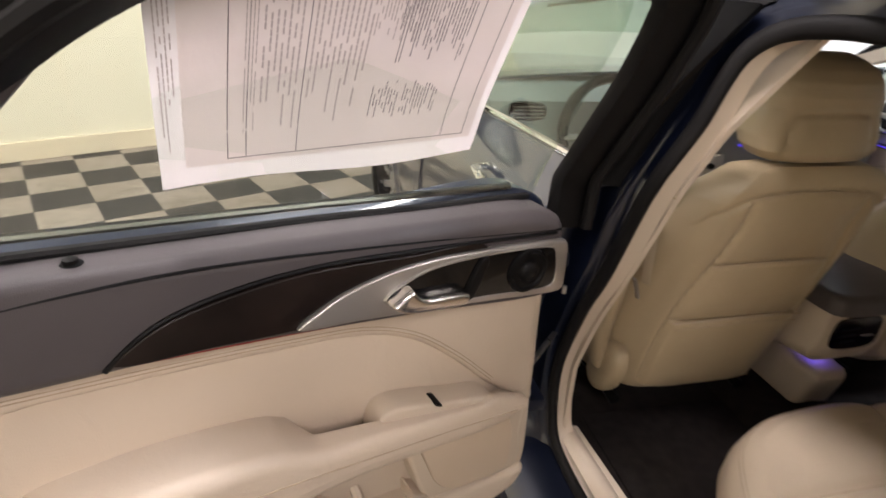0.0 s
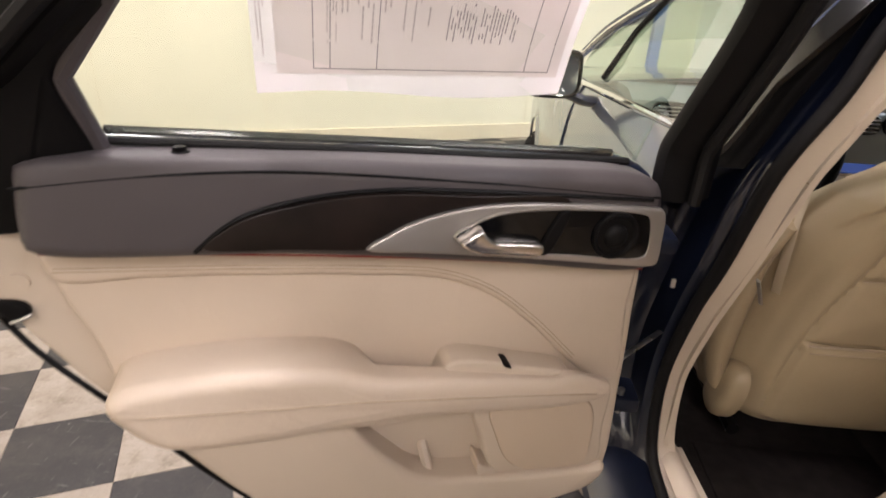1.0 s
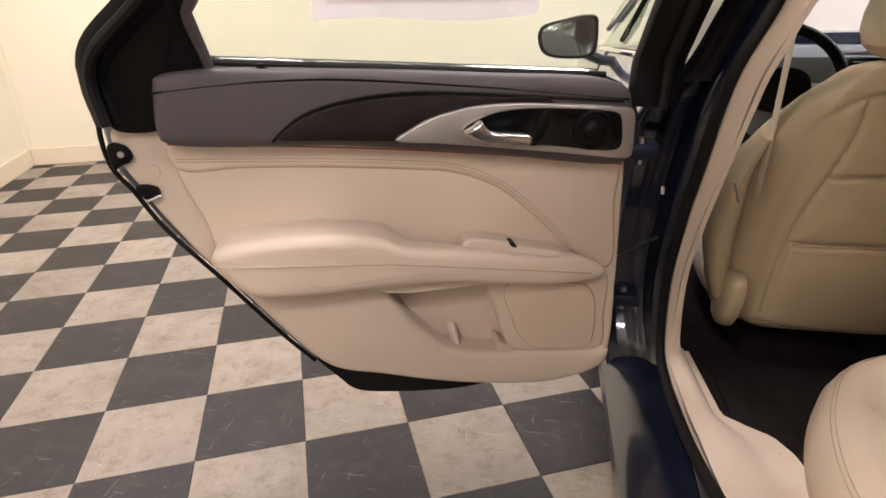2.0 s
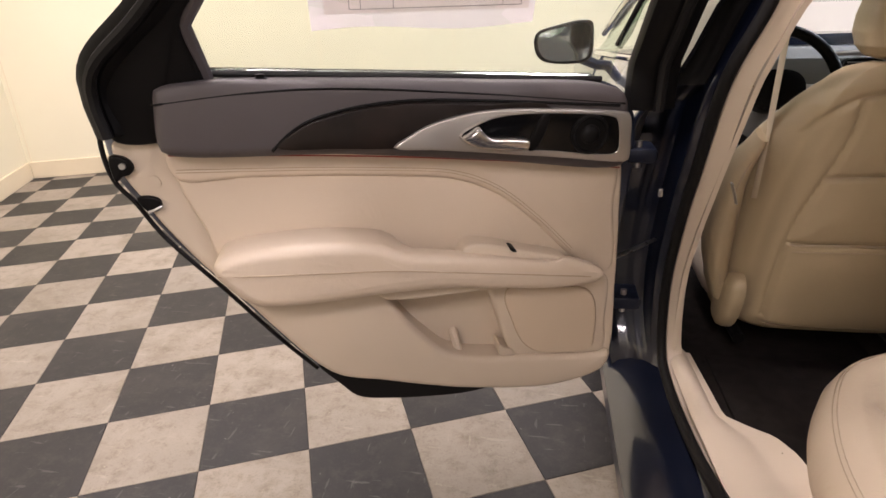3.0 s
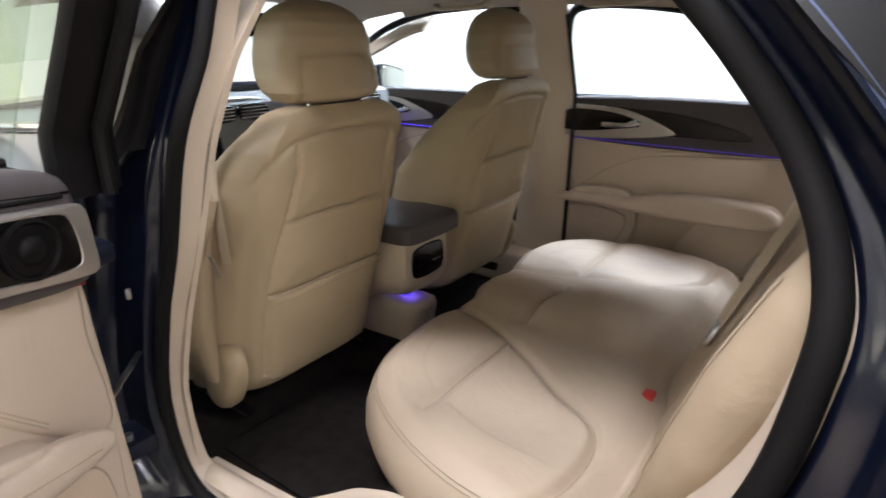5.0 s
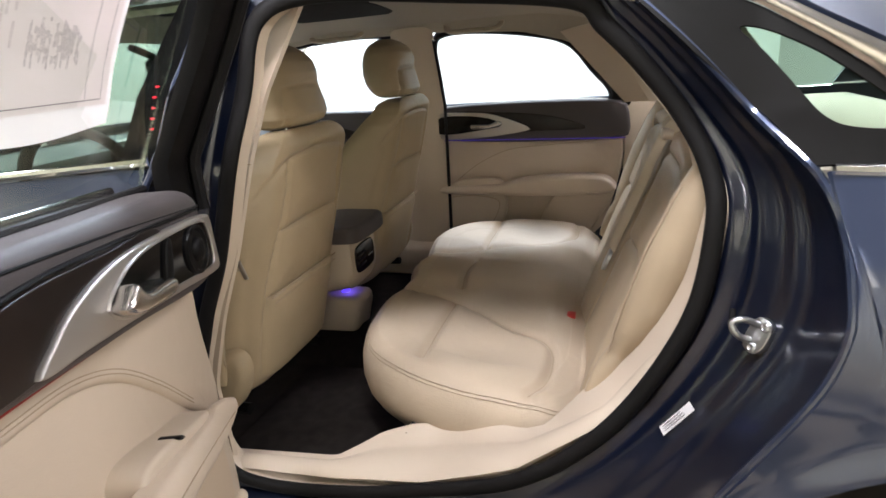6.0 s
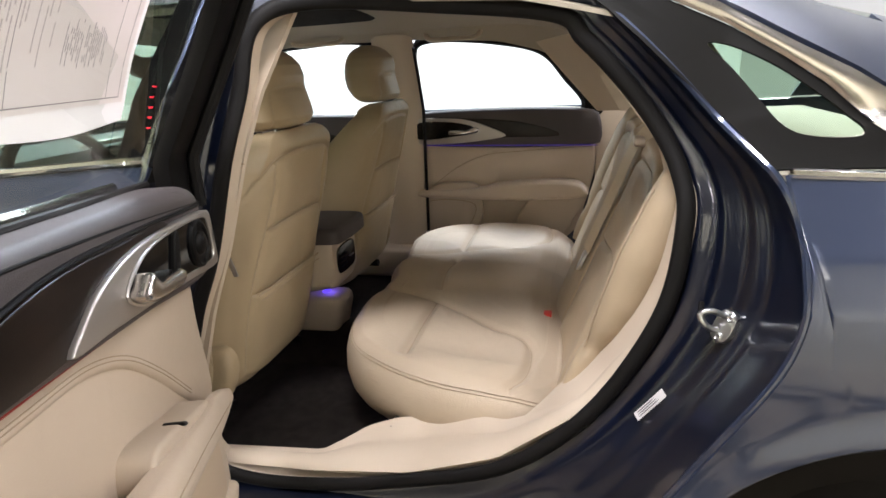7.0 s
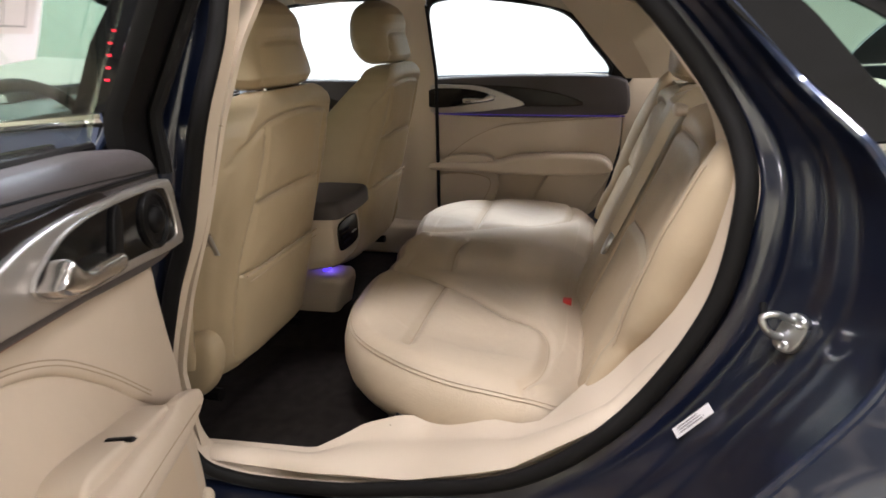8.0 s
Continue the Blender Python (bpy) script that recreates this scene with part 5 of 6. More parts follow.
def back_width(z):
    """Width of the rear face against its fullest."""
    return interp(z, ((0.365, 0.84), (0.39, 0.92), (0.45, 0.97), (0.6, 1.0), (0.80, 1.02), (0.92, 1.0), (0.965, 0.965), (0.995, 0.91), (1.018, 0.83), (1.034, 0.72), (1.044, 0.56)))


def back_flare(z):
    """How far the bolsters spread past the rear face."""
    return interp(z, ((0.40, 0.8), (0.5, 1.0), (0.78, 1.0), (0.88, 0.72), (0.95, 0.35), (1.0, 0.1), (1.044, 0.0)))


def section_x(x, z):
    return math.copysign(min(abs(x), 0.19) * back_width(z) + max(abs(x) - 0.19, 0.0) * back_flare(z), x)


def back_depth(z):
    return interp(z, ((0.365, 0.7), (0.45, 1.0), (0.78, 1.0), (0.90, 0.74), (0.985, 0.50), (1.03, 0.36), (1.044, 0.20)))


SECTION = [(0.0, 0.0), (0.10, 0.0005), (0.150, 0.006), (0.180, 0.020), (0.208, 0.050), (0.236, 0.096), (0.260, 0.150), (0.270, 0.200), (0.258, 0.240), (0.215, 0.235), (0.160, 0.170), (0.08, 0.142)]
SECTION = SECTION + [(0.0, 0.138)] + [(-x, d) for x, d in SECTION[:0:-1]]
HEAD = ((1.046, 0.098, -0.016, 0.055), (1.053, 0.120, -0.034, 0.076), (1.07, 0.134, -0.042, 0.094), (1.095, 0.138, -0.037, 0.110), (1.125, 0.134, -0.030, 0.118), (1.145, 0.128, -0.028, 0.120), (1.168, 0.124, -0.031, 0.119), (1.194, 0.113, -0.025, 0.113), (1.214, 0.097, -0.010, 0.102), (1.228, 0.075, 0.010, 0.086), (1.238, 0.047, 0.030, 0.066))


def ring_points(closed, n, m):
    """n points on the rearward half of a section and m on the rest, in order."""
    dense = spline([(x, d, 0) for x, d in closed], 900, True)
    rear = sorted((p for p in dense if p.y < 0.10), key=lambda p: (p.x, -p.y if p.x < 0 else p.y))
    front = [p for p in dense if p.y >= 0.10]
    front = [p for p in front if p.x >= 0] + [p for p in front if p.x < 0]
    return [rear[int(k * (len(rear) - 1) / (n - 1))] for k in range(n)] + [front[int((k + 0.5) * len(front) / m)] for k in range(m)]


SEAT_RING = ring_points(SECTION, 120, 44)


def front_seat(cx, mirror_s, dy=0.0, dz=0.0):
    """A leather front seat; mirror_s is 1 with its outer side to the left."""
    V = lambda x, y, z: Vector((cx + x, y + dy, z + dz))
    o = -mirror_s
    seat = link("front_seat", *loft([oval(V(0, y, z), (hw, 0, 0), (0, 0, hz), 40, 3.2) for y, z, hw, hz in ((0.20, 0.42, 0.19, 0.05), (0.24, 0.43, 0.235, 0.075), (0.34, 0.44, 0.255, 0.085), (0.5, 0.45, 0.255, 0.085), (0.60, 0.455, 0.24, 0.075), (0.645, 0.455, 0.2, 0.045))]), LEATHER, car, "front seat in cream leather")
    cap = spline([(-0.205, 0.905, 0), (-0.172, 0.955, 0), (-0.135, 0.982, 0), (-0.07, 0.993, 0), (0.0, 0.996, 0), (0.07, 0.993, 0), (0.135, 0.982, 0), (0.172, 0.955, 0), (0.205, 0.905, 0)], 60)
    yoke = spline([(-0.146, 0.817, 0), (0.0, 0.822, 0), (0.146, 0.817, 0)], 24)
    pocket = spline([(-0.168, 0.652, 0), (0.0, 0.655, 0), (0.168, 0.652, 0)], 24)
    hem = spline([(-0.160, 0.415, 0), (-0.08, 0.398, 0), (0.08, 0.398, 0), (0.160, 0.415, 0)], 24)
    sides = [spline([(s * 0.132, 0.976, 0), (s * 0.128, 0.92, 0), (s * 0.137, 0.86, 0), (s * 0.146, 0.817, 0), (s * 0.163, 0.73, 0), (s * 0.170, 0.65, 0), (s * 0.169, 0.52, 0), (s * 0.160, 0.415, 0)], 50) for s in (-1, 1)]
    outer = [spline([(s * 0.185, 0.94, 0), (s * 0.196, 0.87, 0), (s * 0.206, 0.76, 0), (s * 0.208, 0.62, 0), (s * 0.200, 0.46, 0)], 30) for s in (-1, 1)]
    rows = [0.365 + (1.044 - 0.365) * k / 170 for k in range(171)]
    flat, place = [], []
    for z in rows:
        d = back_depth(z)
        for p in SEAT_RING:
            x = section_x(p.x, z)
            flat.append((x, z))
            place.append((x, back_plane(z) + p.y * d, z, p.y))
    seams = [cap, yoke, pocket, hem] + sides
    pull = grooved(flat, seams, 0.0075, 0.0065, 0.006, 0.045)
    soft = grooved(flat, outer, 0.006, 0.011)
    verts = []
    for (x, y, z, p), g, h in zip(place, pull, soft):
        k = min(1.0, max(0.0, (0.09 - p) / 0.05))
        ledge = 0.005 if abs(x) < 0.165 and 0.41 < z < 0.652 else 0.0
        verts.append(V(x, y + (g + h - ledge) * k, z))
    n = len(SEAT_RING)
    faces = [(i * n + k, i * n + (k + 1) % n, (i + 1) * n + (k + 1) % n, (i + 1) * n + k) for i in range(len(rows) - 1) for k in range(n)]
    faces += [tuple(range(n)), tuple(range((len(rows) - 1) * n, len(rows) * n))]
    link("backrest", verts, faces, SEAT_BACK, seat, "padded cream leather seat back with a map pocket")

    def on_back(x, z, out=0.0):
        return V(x, back_plane(z) + 0.30 * max(0.0, abs(x) / back_width(z) - 0.13) ** 2 * 2 - out, z)

    for nm, line, r in (("yoke_seam", yoke, 0.0012), ("pocket_hem", pocket, 0.0022), ("hem_seam", hem, 0.0016), ("cap_seam", cap[12:48], 0.0010)):
        link(nm, *tube([on_back(p.x, p.y, -0.004 if nm != "pocket_hem" else 0.001) for p in line], r, False, 6), SEAM, seat)
    link("pocket_edge", *tube([on_back(p.x * 0.97, p.y - 0.016, 0.0065) for p in pocket], 0.0011, False, 6), SEAM, seat)
    # outer shield with its pillow, hinge cover and the belt-side lever
    wing = spline([V(o * 0.252, 0.200, 0.46), V(o * 0.272, 0.196, 0.56), V(o * 0.281, 0.174, 0.68), V(o * 0.274, 0.138, 0.80), V(o * 0.246, 0.103, 0.885)], 30)
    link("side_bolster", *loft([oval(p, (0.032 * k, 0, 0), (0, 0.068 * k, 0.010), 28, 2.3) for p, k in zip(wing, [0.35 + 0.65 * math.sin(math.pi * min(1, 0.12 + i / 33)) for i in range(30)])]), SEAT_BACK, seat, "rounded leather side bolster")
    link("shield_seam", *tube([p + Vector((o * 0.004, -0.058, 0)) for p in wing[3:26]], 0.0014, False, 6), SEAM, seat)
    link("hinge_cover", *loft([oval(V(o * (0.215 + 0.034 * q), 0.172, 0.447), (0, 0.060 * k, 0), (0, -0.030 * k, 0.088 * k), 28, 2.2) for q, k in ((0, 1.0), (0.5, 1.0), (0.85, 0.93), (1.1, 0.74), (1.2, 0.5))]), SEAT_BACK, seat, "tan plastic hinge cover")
    for s in (-1, 1):
        link("seat_rail", *tube([V(s * 0.19, 0.16, 0.34), V(s * 0.19, 0.62, 0.34)], 0.016, False, 8), BLACK, seat)
    # headrest with a stitched pad at the back
    pad_line = [spline([(-0.098, 1.050, 0), (-0.094, 1.085, 0), (-0.087, 1.120, 0), (-0.080, 1.134, 0), (-0.055, 1.139, 0), (0.055, 1.139, 0), (0.080, 1.134, 0), (0.087, 1.120, 0), (0.094, 1.085, 0), (0.098, 1.050, 0)], 60)]
    flat, place = [], []
    m = 72
    hz = [1.046 + (1.238 - 1.046) * k / 64 for k in range(65)]
    for z in hz:
        hw, y0, y1 = (interp(z, [(r[0], r[i]) for r in HEAD]) for i in (1, 2, 3))
        for p in oval((0, (y0 + y1) / 2, 0), (hw, 0, 0), (0, (y1 - y0) / 2, 0), m, 2.9):
            flat.append((p.x, z))
            place.append((p.x, p.y, z, (y0 + y1) / 2))
    pull = grooved(flat, pad_line, 0.006, 0.006, 0.003, 0.03)
    verts = [V(x, y + (g if y < mid_y else 0.0) * min(1.0, max(0.0, (mid_y - y) / 0.03)), z) for (x, y, z, mid_y), g in zip(place, pull)]
    faces = [(i * m + k, i * m + (k + 1) % m, (i + 1) * m + (k + 1) % m, (i + 1) * m + k) for i in range(len(hz) - 1) for k in range(m)]
    faces += [tuple(range(m)), tuple(range((len(hz) - 1) * m, len(hz) * m))]
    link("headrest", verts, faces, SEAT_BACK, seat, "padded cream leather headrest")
    for dx in (-0.0765, 0.0765):
        link("headrest_post", *tube([V(dx, -0.014, 0.99), V(dx, -0.008, 1.07)], 0.0058, False, 10), CHROME, seat)
        link("post_sleeve", *tube([V(dx, -0.016, 1.026), V(dx, -0.016, 1.042)], 0.0115, False, 10), CHROME, seat)
    link("rear_gap_trim", *tube([V(-0.056, -0.004, 1.040), V(0.056, -0.004, 1.040)], 0.008, False, 8), BLACK, seat)
    return seat


front_seat(-0.348, 1)
front_seat(0.376, -1, -0.014, 0.012)

# driver's belt on the pillar
link("front_belt", *tube([Vector((-0.60, 0.06, 1.10)), Vector((-0.585, 0.10, 0.9)), Vector((-0.603, 0.06, 0.755))], 0.017, False, 8, 0.08, (1, 0, 0)), BELT, car, "beige front seat belt")
link("belt_tongue", *tube([Vector((-0.673, 0.000, 0.806)), Vector((-0.664, 0.000, 0.782)), Vector((-0.657, 0.000, 0.761))], 0.007, False, 8, 0.4), SATIN, car, "steel seat belt tongue")

# ---- centre console ----
console = link("centre_console", *loft([oval((0.01, y, z), (hw, 0, 0), (0, 0, hz), 36, 5) for y, z, hw, hz in ((0.045, 0.59, 0.095, 0.075), (0.06, 0.585, 0.108, 0.098), (0.15, 0.575, 0.11, 0.105), (0.3, 0.54, 0.112, 0.14), (0.6, 0.52, 0.11, 0.12), (1.0, 0.55, 0.11, 0.12))]), TRIM, car, "cream centre console with charcoal lid")
link("lid", *pad(lambda a, b, w: Vector((a, b, 0.655 + w)), [(-0.11, 0.01), (0.13, 0.01), (0.128, 0.42), (-0.108, 0.42)], 0.0, 0.050, 0.018, 60, sharp=True), DARK, console, "charcoal padded console lid")
Pc = lambda a, b, w: Vector((a, 0.046 - w, b))
link("vent_panel", *pad(Pc, [(-0.055, 0.535), (0.082, 0.535), (0.085, 0.62), (-0.055, 0.62)], -0.01, 0.006, 0.004, 40, sharp=True), GLOSS, console, "black vent panel")
for k in range(3):
    link("vent_slat", *pad(Pc, [(-0.045, 0.555 + 0.018 * k), (0.012, 0.555 + 0.018 * k), (0.012, 0.561 + 0.018 * k), (-0.045, 0.561 + 0.018 * k)], 0.004, 0.010, 0.001, 20, sharp=True), BLACK, console)
link("vent_dial", *pad(Pc, [(0.03, 0.568), (0.068, 0.568), (0.068, 0.572), (0.03, 0.572)], 0.004, 0.009, 0.001, 20, sharp=True), SATIN, console)
link("socket_cover", *pad(Pc, [(0.02, 0.636), (0.08, 0.636), (0.08, 0.65), (0.02, 0.65)], -0.01, 0.004, 0.002, 20, sharp=True), BLACK, console)
link("rear_box", *loft([oval((0.028, y, z), (hw, 0, 0), (0, -0.018, hz), 32, 5.5) for y, z, hw, hz in ((0.075, 0.350, 0.046, 0.066), (0.082, 0.351, 0.058, 0.078), (0.095, 0.352, 0.064, 0.085), (0.16, 0.352, 0.066, 0.088), (0.30, 0.36, 0.070, 0.090))]), TRIM, console, "cream box with a violet footwell light")
link("footwell_light", *pad(lambda a, b, w: Vector((a, b, 0.4375 + w)), [(0.008, 0.125), (0.042, 0.125), (0.042, 0.15), (0.008, 0.15)], -0.006, 0.003, 0.001, 20, sharp=True), VIOLET, console, "small violet light")
fl = bpy.data.lights.new("footwell_lamp", "POINT")
fl.energy, fl.color, fl.shadow_soft_size = 0.05, (0.15, 0.1, 1.0), 0.01
new("footwell_lamp", fl).location = (0.024, 0.120, 0.462)

# ---- rear bench ----
BX = 0.01


SEAMS = []
for side in (1, -1):
    def mx(x, side=side):
        return x if side > 0 else 0.10 + (0.10 - x) * 0.95
    SEAMS.append(spline([(mx(-0.455), -0.302, 0), (mx(-0.30), -0.297, 0), (mx(-0.118), -0.300, 0)], 24))
    SEAMS.append(spline([(mx(-0.058), -0.11, 0), (mx(-0.072), -0.19, 0), (mx(-0.118), -0.300, 0), (mx(-0.225), -0.48, 0), (mx(-0.275), -0.57, 0), (mx(-0.325), -0.603, 0), (mx(-0.42), -0.612, 0), (mx(-0.50), -0.600, 0), (mx(-0.545), -0.575, 0)], 60))
SEAMS.append(spline([(-0.02, -0.292, 0), (0.10, -0.284, 0), (0.215, -0.292, 0)], 20))


def cushion_top(x, y):
    """Height of the bench cushion."""
    s = x - 0.10
    z = 0.495 + 0.028 * min(1.0, max(0.0, (x - 0.15) / 0.2)) - 0.06 * (-0.15 - y)
    for c in (-0.43, 0.38):
        z -= 0.026 * math.exp(-(((s - c) / 0.11) ** 2)) * math.exp(-(((y + 0.46) / 0.10) ** 2))
        z += 0.008 * math.exp(-(((s - 1.35 * c) / 0.05) ** 2)) * math.exp(-(((y + 0.40) / 0.16) ** 2))
    z += 0.022 * math.exp(-((s / 0.10) ** 4))
    z -= 0.035 * min(1.0, max(0.0, (-0.585 - y) / 0.09)) ** 1.5
    return z


def cushion_seamed(points):
    """Heights of the cushion at flat points, drawn in along its seams."""
    return [cushion_top(x, y) - g for (x, y), g in zip(points, grooved(points, SEAMS, 0.0125, 0.0115, 0.007, 0.05))]


OUT = [(0, -0.092), (-0.05, -0.094), (-0.085, -0.106), (-0.12, -0.094), (-0.19, -0.082), (-0.31, -0.081), (-0.438, -0.106), (-0.527, -0.166), (-0.593, -0.28), (-0.632, -0.41), (-0.642, -0.52), (-0.630, -0.66), (-0.55, -0.705), (-0.2, -0.705)]
OUT = OUT + [(0, -0.705)] + [(-x, y) for x, y in OUT[:0:-1]]
NA = 520
outline = spline([(0.10 + x * (1.102 if x < 0 else 0.97), y, 0) for x, y in OUT], NA, True)


def plan(k, t):
    """Point k of ring t of the cushion's plan."""
    p = outline[k % NA]
    return 0.06 + (p.x - 0.06) * t, -0.42 + (p.y + 0.42) * t


rings = []
for t, dz in ((0.88, -0.185), (0.95, -0.172), (0.985, -0.135), (1.0, -0.095), (0.995, -0.058), (0.975, -0.028), (0.945, -0.010), (0.90, 0.0), *((0.892 - 0.0083 * k, 0.0015 if k < 16 else 0.0) for k in range(106)), (0.012, 0.0)):
    flat = [plan(k, t) for k in range(NA)]
    rings.append([Vector((x, y, z + dz)) for (x, y), z in zip(flat, cushion_seamed(flat))])
bench = link("rear_bench", *loft(rings), BENCH, car, "cream leather rear bench")
for inn, dz in ((0.962, -0.0162), (0.952, -0.0112)):
    rim = [plan(k, inn) for k in range(0, NA, 3)]
    link("piping", *tube([Vector((x, y, z + dz)) for (x, y), z in zip(rim, cushion_seamed(rim))], 0.0009, True, 6), SEAM, bench)
for line in SEAMS:
    flat = [(p.x, p.y) for p in line]
    link("seam", *tube([Vector((x, y, z + 0.0012)) for (x, y), z in zip(flat, cushion_seamed(flat))], 0.0012, False, 6), SEAM, bench)


def back_y(x, z):
    """Front face of the rear backrest."""
    s = abs(x - BX)
    y = -0.668 - 0.40 * (z - 0.42)
    y += 0.016 * math.exp(-((s / 0.10) ** 4))
    y -= 0.032 * min(1.0, max(0.0, (s - 0.455) / 0.06)) ** 2
    y -= 0.022 * math.exp(-(((s - 0.34) / 0.13) ** 4)) * interp(z, ((0.4, 1), (0.84, 0.8), (0.92, 0.0)))
    return y


BACK_SEAMS = []
for s in (-1, 1):
    BACK_SEAMS.append(spline([(BX + s * 0.145, 0.42, 0), (BX + s * 0.150, 0.7, 0), (BX + s * 0.145, 0.98, 0)], 30))
    BACK_SEAMS.append(spline([(BX + s * 0.505, 0.42, 0), (BX + s * 0.515, 0.65, 0), (BX + s * 0.505, 0.84, 0), (BX + s * 0.475, 0.895, 0), (BX + s * 0.42, 0.915, 0), (BX + s * 0.30, 0.920, 0), (BX + s * 0.16, 0.915, 0)], 50))
    BACK_SEAMS.append(spline([(BX + s * 0.155, 0.70, 0), (BX + s * 0.33, 0.695, 0), (BX + s * 0.51, 0.70, 0)], 20))


def backrest(a, b):
    x = BX - 0.57 + 1.14 * a
    s = abs(2 * a - 1)
    top = 1.005 - 0.05 * s**4
    z = 0.40 + (top - 0.40) * b
    y = back_y(x, z)
    edge = max(0.0, (s - 0.91) / 0.09)
    roll = max(0.0, (b - 0.92) / 0.08)
    y -= 0.10 * edge**2 + 0.10 * roll**2
    z += -0.02 * roll**2
    return Vector((x, y, z))


bv, bf = sheet(backrest, 250, 130)
pull = grooved([(p.x, p.z) for p in bv], BACK_SEAMS, 0.011, 0.009, 0.007, 0.05)
for p, g in zip(bv, pull):
    p.y -= g
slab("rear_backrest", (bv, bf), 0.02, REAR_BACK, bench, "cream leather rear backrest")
for line in BACK_SEAMS:
    link("seam", *tube([Vector((p.x, back_y(p.x, p.y) - 0.0095, p.y)) for p in line], 0.0016, False, 6), SEAM, bench)
for s in (-1, 1):
    hr = [oval((BX + s * 0.33, -0.93 - 0.1 * (z - 1.0), z), (hw, 0, 0), (0, hd, 0.01), 36, 3) for z, hw, hd in ((0.985, 0.09, 0.03), (1.0, 0.115, 0.045), (1.05, 0.125, 0.05), (1.09, 0.115, 0.042), (1.105, 0.08, 0.02))]
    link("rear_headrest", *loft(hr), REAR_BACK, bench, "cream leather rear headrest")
# outer side bolsters beside the door openings
for s in (-1, 1):
    path = [(-0.706, 0.47, 0.36), (-0.716, 0.50, 0.48), (-0.742, 0.56, 0.56), (-0.765, 0.60, 0.54), (-0.789, 0.645, 0.86), (-0.813, 0.70, 1.04), (-0.850, 0.80, 1.10), (-0.890, 0.90, 1.0), (-0.912, 0.96, 0.78), (-0.922, 0.99, 0.40)]
    line = spline([(BX + s * (0.578 - 0.02 * max(0.0, z - 0.8)), y, z) for y, z, k in path], 60)
    wide = lambda z: interp(z, [(q, k) for y, q, k in path])
    v, f = loft([oval(p, (0.050 * wide(p.z), 0, 0), (0, 0.040 * wide(p.z), 0.016 * wide(p.z)), 36, 2.1) for p in line])
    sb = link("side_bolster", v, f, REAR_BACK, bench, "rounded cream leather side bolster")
    for off in (-0.006, 0.006):
        link("stitching", *tube([p + Vector((s * (0.012 + off), 0.0393 * wide(p.z), 0.0155 * wide(p.z))) for p in line[14:52]], 0.0011, False, 5), SEAM, sb)
# lining of the rear pillar on the far side
slab("rear_pillar_lining", sheet(lambda a, b: Vector((0.60 - 0.05 * a - 0.03 * b, -0.86 - 0.31 * a + 0.16 * b, 0.972 + (0.27 - 0.12 * a) * b)), 12, 8), 0.01, TRIM, car, "cream lining of the far rear pillar")
slab("parcel_shelf", sheet(lambda a, b: Vector((-0.62 + 1.24 * a, -0.92 - 0.55 * b, 0.965)), 6, 6), 0.02, CLOTH, car, "cream parcel shelf")
# rear belt and buckles
bp = spline([(-0.19, -0.925, 1.005), (-0.165, -0.882, 0.985), (-0.145, -0.857, 0.952), (-0.125, -0.815, 0.842), (-0.105, -0.775, 0.735), (-0.090, -0.742, 0.648)], 40)
link("rear_belt", *tube(bp, 0.024, False, 10, 0.06, (-0.35, 0.85, 0.35)), BELT, car, "beige rear seat belt")
link("belt_guide", *pad(lambda a, b, w: Vector((-0.150 + a, -0.868 + w, 0.962 + b)), [(-0.03, -0.012), (0.03, -0.012), (0.03, 0.012), (-0.03, 0.012)], -0.01, 0.016, 0.006, 30, sharp=True), TRIM, car)
link("belt_tongue", *pad(lambda a, b, w: Vector((-0.088 + a, -0.738 + w - 0.4 * b, 0.622 + b)), [(-0.022, -0.03), (0.02, -0.035), (0.024, 0.02), (-0.018, 0.024)], 0.0, 0.010, 0.003, 30, sharp=True), STEEL, car, "steel belt tongue")
for x in (-0.12,):
    bk = part("belt_buckle", box(x - 0.022, x + 0.022, -0.652, -0.618, 0.40, 0.455, 0.006), TRIM, car, "cream belt buckle with red button")
    part("release_button", box(x - 0.017, x + 0.017, -0.648, -0.622, 0.450, 0.463, 0.003), RED, bk)

# ---- dashboard ----
dash = link("dashboard", *loft([[Vector((x, y, z)) for x in (-0.74, -0.4, 0.0, 0.4, 0.76)] [::1] + [Vector((x, y + 0.02, z - 0.03)) for x in (0.76, 0.4, 0.0, -0.4, -0.74)] for y, z in ((0.86, 0.60), (0.80, 0.70), (0.79, 0.80), (0.80, 0.92), (0.825, 0.975), (0.90, 0.995), (1.12, 0.995), (1.30, 0.975))]), DASH, car, "grey dashboard with centre display")
link("display", *pad(lambda a, b, w: Vector((a, 0.79 - w + 0.3 * (b - 0.78), b)), [(-0.145, 0.818), (0.085, 0.818), (0.085, 0.905), (-0.145, 0.905)], -0.01, 0.014, 0.004, 40, sharp=True), SCREEN, dash, "lit blue centre display")
link("display_frame", *pad(lambda a, b, w: Vector((a, 0.795 - w + 0.3 * (b - 0.78), b)), [(-0.165, 0.66), (0.105, 0.66), (0.125, 0.985), (-0.175, 0.985)], -0.02, 0.012, 0.006, 40, sharp=True), SATIN, dash)
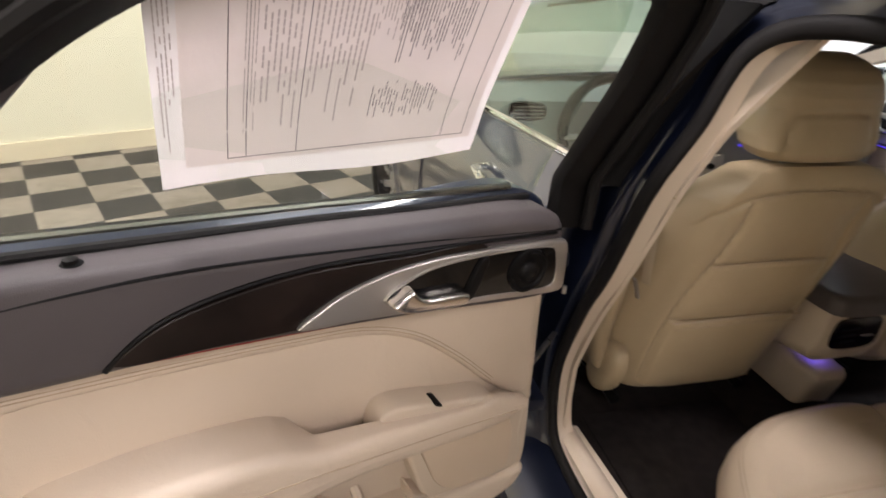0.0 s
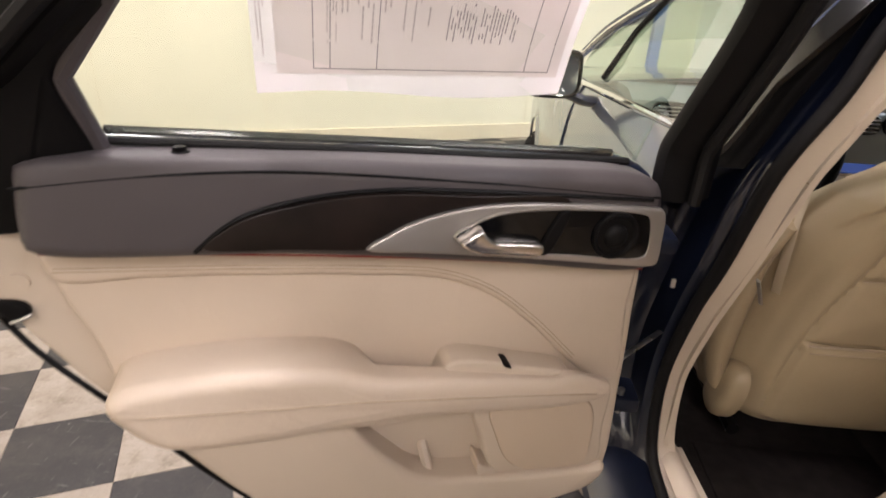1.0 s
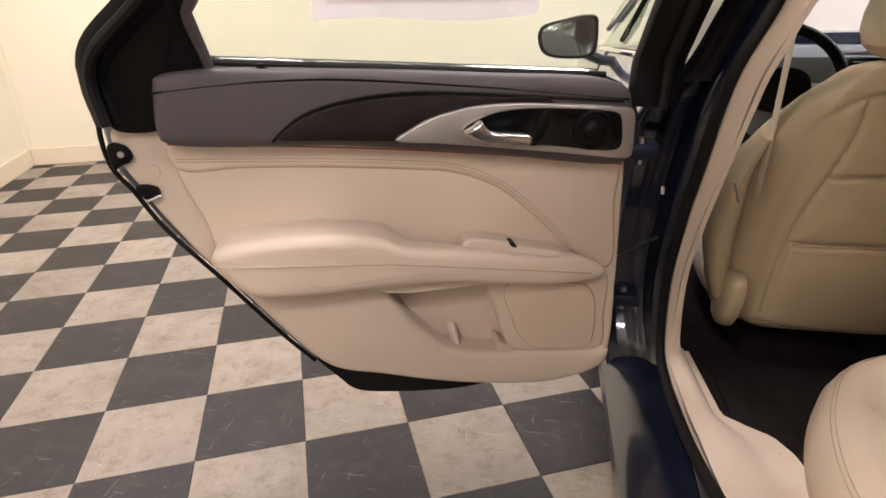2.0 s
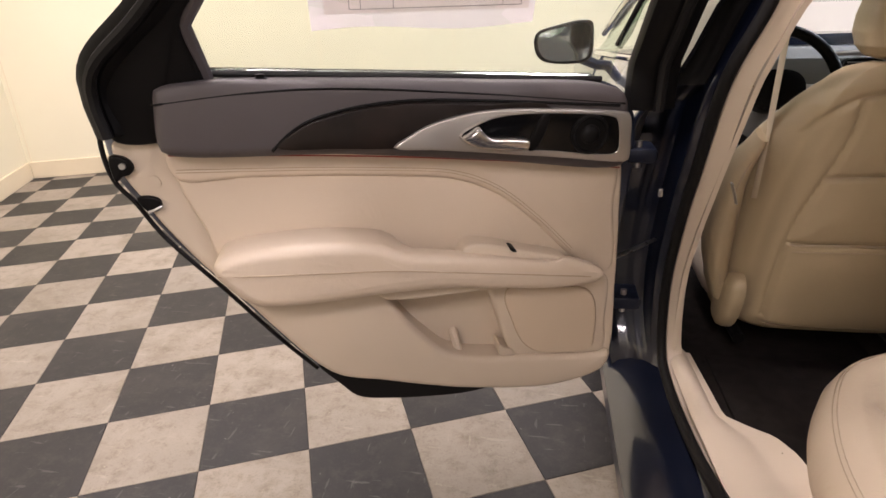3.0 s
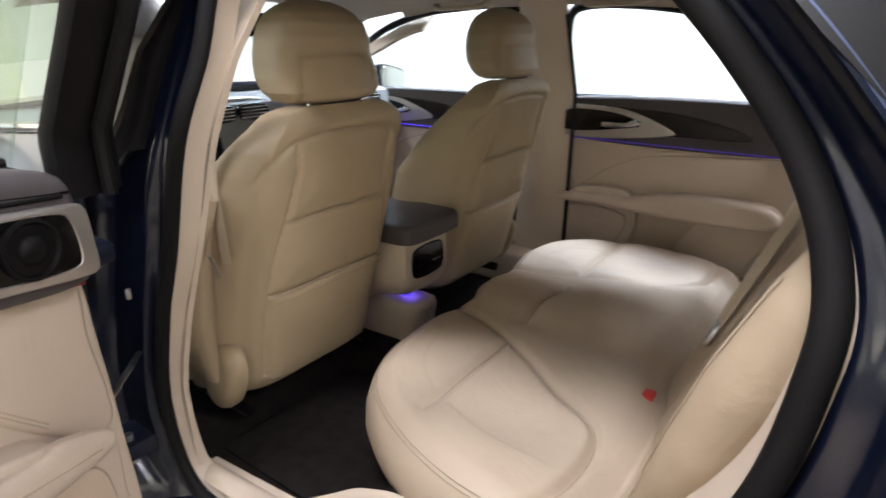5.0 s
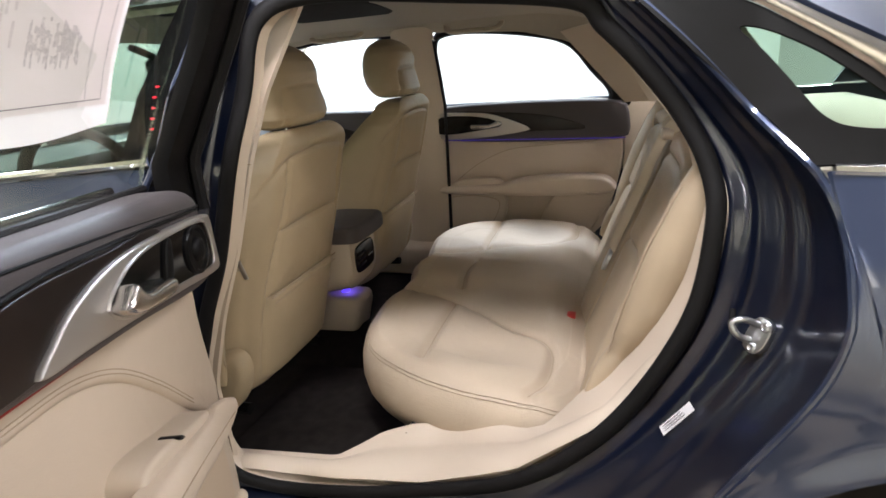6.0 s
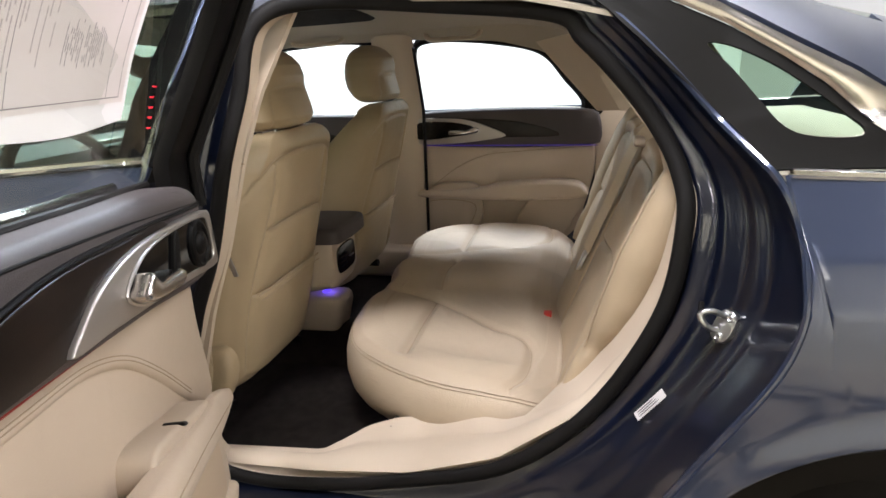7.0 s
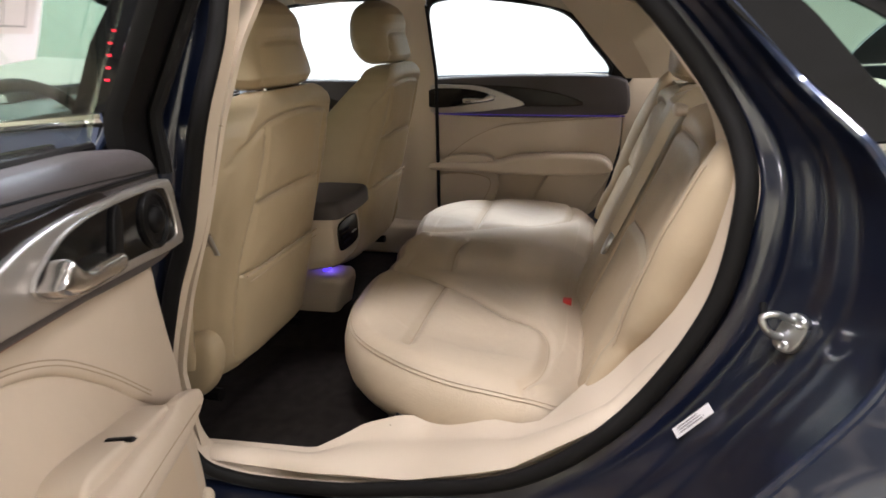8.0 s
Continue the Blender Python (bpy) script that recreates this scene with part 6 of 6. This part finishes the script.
for x in (-0.62, -0.09, 0.04, 0.62):
    vt = link("air_vent", *pad(lambda a, b, w: Vector((x + a, 0.815 - w, 0.947 + b)), [(-0.06, -0.024), (0.06, -0.024), (0.06, 0.024), (-0.06, 0.024)], -0.02, 0.016, 0.004, 30, sharp=True), GLOSS, dash, "air vent")
    for k in range(4):
        link("vent_slat", *tube([Vector((x - 0.05, 0.797, 0.931 + 0.011 * k)), Vector((x + 0.05, 0.797, 0.931 + 0.011 * k))], 0.002, False, 6), SATIN, vt)
for z in (0.913, 0.806):
    link("display_trim", *pad(lambda a, b, w: Vector((a, 0.80 - w + 0.3 * (z - 0.83), z + b)), [(-0.155, -0.004), (0.095, -0.004), (0.095, 0.004), (-0.155, 0.004)], -0.01, 0.022, 0.002, 24, sharp=True), CHROME, dash, "bright strip beside the display")
for k in range(7):
    link("control_key", *pad(lambda a, b, w: Vector((-0.13 + 0.033 * k + a, 0.775 - w, 0.765 + b)), [(-0.012, -0.009), (0.012, -0.009), (0.012, 0.009), (-0.012, 0.009)], -0.01, 0.006, 0.002, 16, sharp=True), BLACK, dash)
link("dash_inlay", *tube([Vector((0.16, 0.788, 0.86)), Vector((0.45, 0.788, 0.862)), Vector((0.74, 0.79, 0.855))], 0.02, False, 8, 0.5), WOOD, dash)
link("light_strip", *tube([Vector((0.16, 0.780, 0.838)), Vector((0.74, 0.785, 0.834))], 0.0035, False, 6), VIOLET, dash)
SW = Vector((-0.385, 0.66, 0.905))
tilt = Matrix.Rotation(radians(-22), 3, "X")
sw = link("steering_wheel", *tube([SW + tilt @ Vector((0.175 * math.cos(2 * math.pi * k / 48), 0, 0.175 * math.sin(2 * math.pi * k / 48))) for k in range(48)], 0.016, True, 10), BLACK, car, "black steering wheel with bright spokes")
link("hub", *loft([oval(SW + tilt @ Vector((0, d, -0.01)), (0.075 * k, 0, 0), tilt @ Vector((0, 0, 0.06 * k)), 32, 2.6) for d, k in ((-0.035, 0.8), (-0.03, 1.0), (0.02, 1.0), (0.06, 0.7))]), BLACK, sw)
for a in (0, 180, 270):
    d = Vector((math.cos(radians(a)), 0, math.sin(radians(a))))
    link("spoke", *tube([SW + tilt @ (d * 0.06 + Vector((0, -0.012, 0))), SW + tilt @ (d * 0.175)], 0.02, False, 8, 0.5), SATIN, sw)
link("inner_mirror", *loft([oval((0.0, 0.62 + d, 1.215), (0.12 * k, 0, 0), (0, 0, 0.034 * k), 32, 3) for d, k in ((-0.012, 0.9), (-0.006, 1.0), (0.015, 0.95), (0.03, 0.6))]), BLACK, car, "black inside rear-view mirror")
link("mirror_stalk", *tube([Vector((0, 0.645, 1.22)), Vector((0, 0.72, 1.26)), Vector((0, 0.78, 1.285))], 0.012, False, 8), BLACK, car)

# headlight on the open side, shining on the wall ahead
link("headlight", *loft([oval((-0.66, 2.30 + d, 0.66), (0.13 * k, -0.03, 0), (0, 0, 0.045 * k), 24, 3) for d, k in ((-0.03, 1), (0.05, 0.95), (0.07, 0.6))]), GLASS, car, "clear headlight, switched on")
for sx in (-0.66, 0.66):
    hl = bpy.data.lights.new("headlight_lamp", "SPOT")
    hl.energy, hl.spot_size, hl.spot_blend, hl.color, hl.shadow_soft_size = 160, radians(75), 0.6, (1.0, 0.95, 0.85), 0.05
    o = new("headlight_lamp", hl)
    o.matrix_world = look((sx, 2.52, 0.66), (sx * 1.1, 6, 0.45))

# loose mat in the rear footwell
mat_ob = part("floor_mat", box(-0.60, -0.17, -0.29, 0.20, 0.250, 0.259, 0.004), CARPET, None, "", True)
tagged(mat_ob, "black carpet mat on the rear cabin floor", "car mat")

# ---- floor tiles, nearest as pieces ----


def tile_mesh(h):
    bm = box(0.0006, TS - 0.0006, 0.0006, TS - 0.0006, -0.004, h, 0.001, 1)
    me = bpy.data.meshes.new("tile")
    bm.to_mesh(me)
    bm.free()
    return me


mesh_l, mesh_d = tile_mesh(0.0), tile_mesh(0.0)
mesh_l.materials.append(TILE_L)
mesh_d.materials.append(TILE_D)
rest = {0: ([], []), 1: ([], [])}
for i in range(math.floor(XL / TS), math.ceil(XR / TS)):
    for j in range(math.floor(YB / TS), math.ceil(YF / TS)):
        dark = (i + j) % 2 == 0
        x0, x1, y0, y1 = max(i * TS, XL), min((i + 1) * TS, XR), max(j * TS, YB), min((j + 1) * TS, YF)
        whole = x1 - x0 > TS - 1e-4 and y1 - y0 > TS - 1e-4
        if whole and -6 <= i <= 12 and -3 <= j <= 12:
            ob = new("tile", mesh_d if dark else mesh_l)
            ob.parent = floor
            ob.location = (x0, y0, 0)
        else:
            vv, ff = rest[int(dark)]
            b = len(vv)
            g = 0.001
            vv += [(x0 + g, y0 + g, -0.004), (x1 - g, y0 + g, -0.004), (x1 - g, y1 - g, -0.004), (x0 + g, y1 - g, -0.004), (x0 + g, y0 + g, 0), (x1 - g, y0 + g, 0), (x1 - g, y1 - g, 0), (x0 + g, y1 - g, 0)]
            ff += [(b + 4, b + 5, b + 6, b + 7), (b, b + 1, b + 5, b + 4), (b + 1, b + 2, b + 6, b + 5), (b + 2, b + 3, b + 7, b + 6), (b + 3, b, b + 4, b + 7)]
for k, m in ((0, TILE_L), (1, TILE_D)):
    me = bpy.data.meshes.new("far_tiles")
    me.from_pydata(rest[k][0], [], rest[k][1])
    me.materials.append(m)
    ob = new("far_tiles", me)
    ob.parent = floor
    ob["kind"] = "stuff"
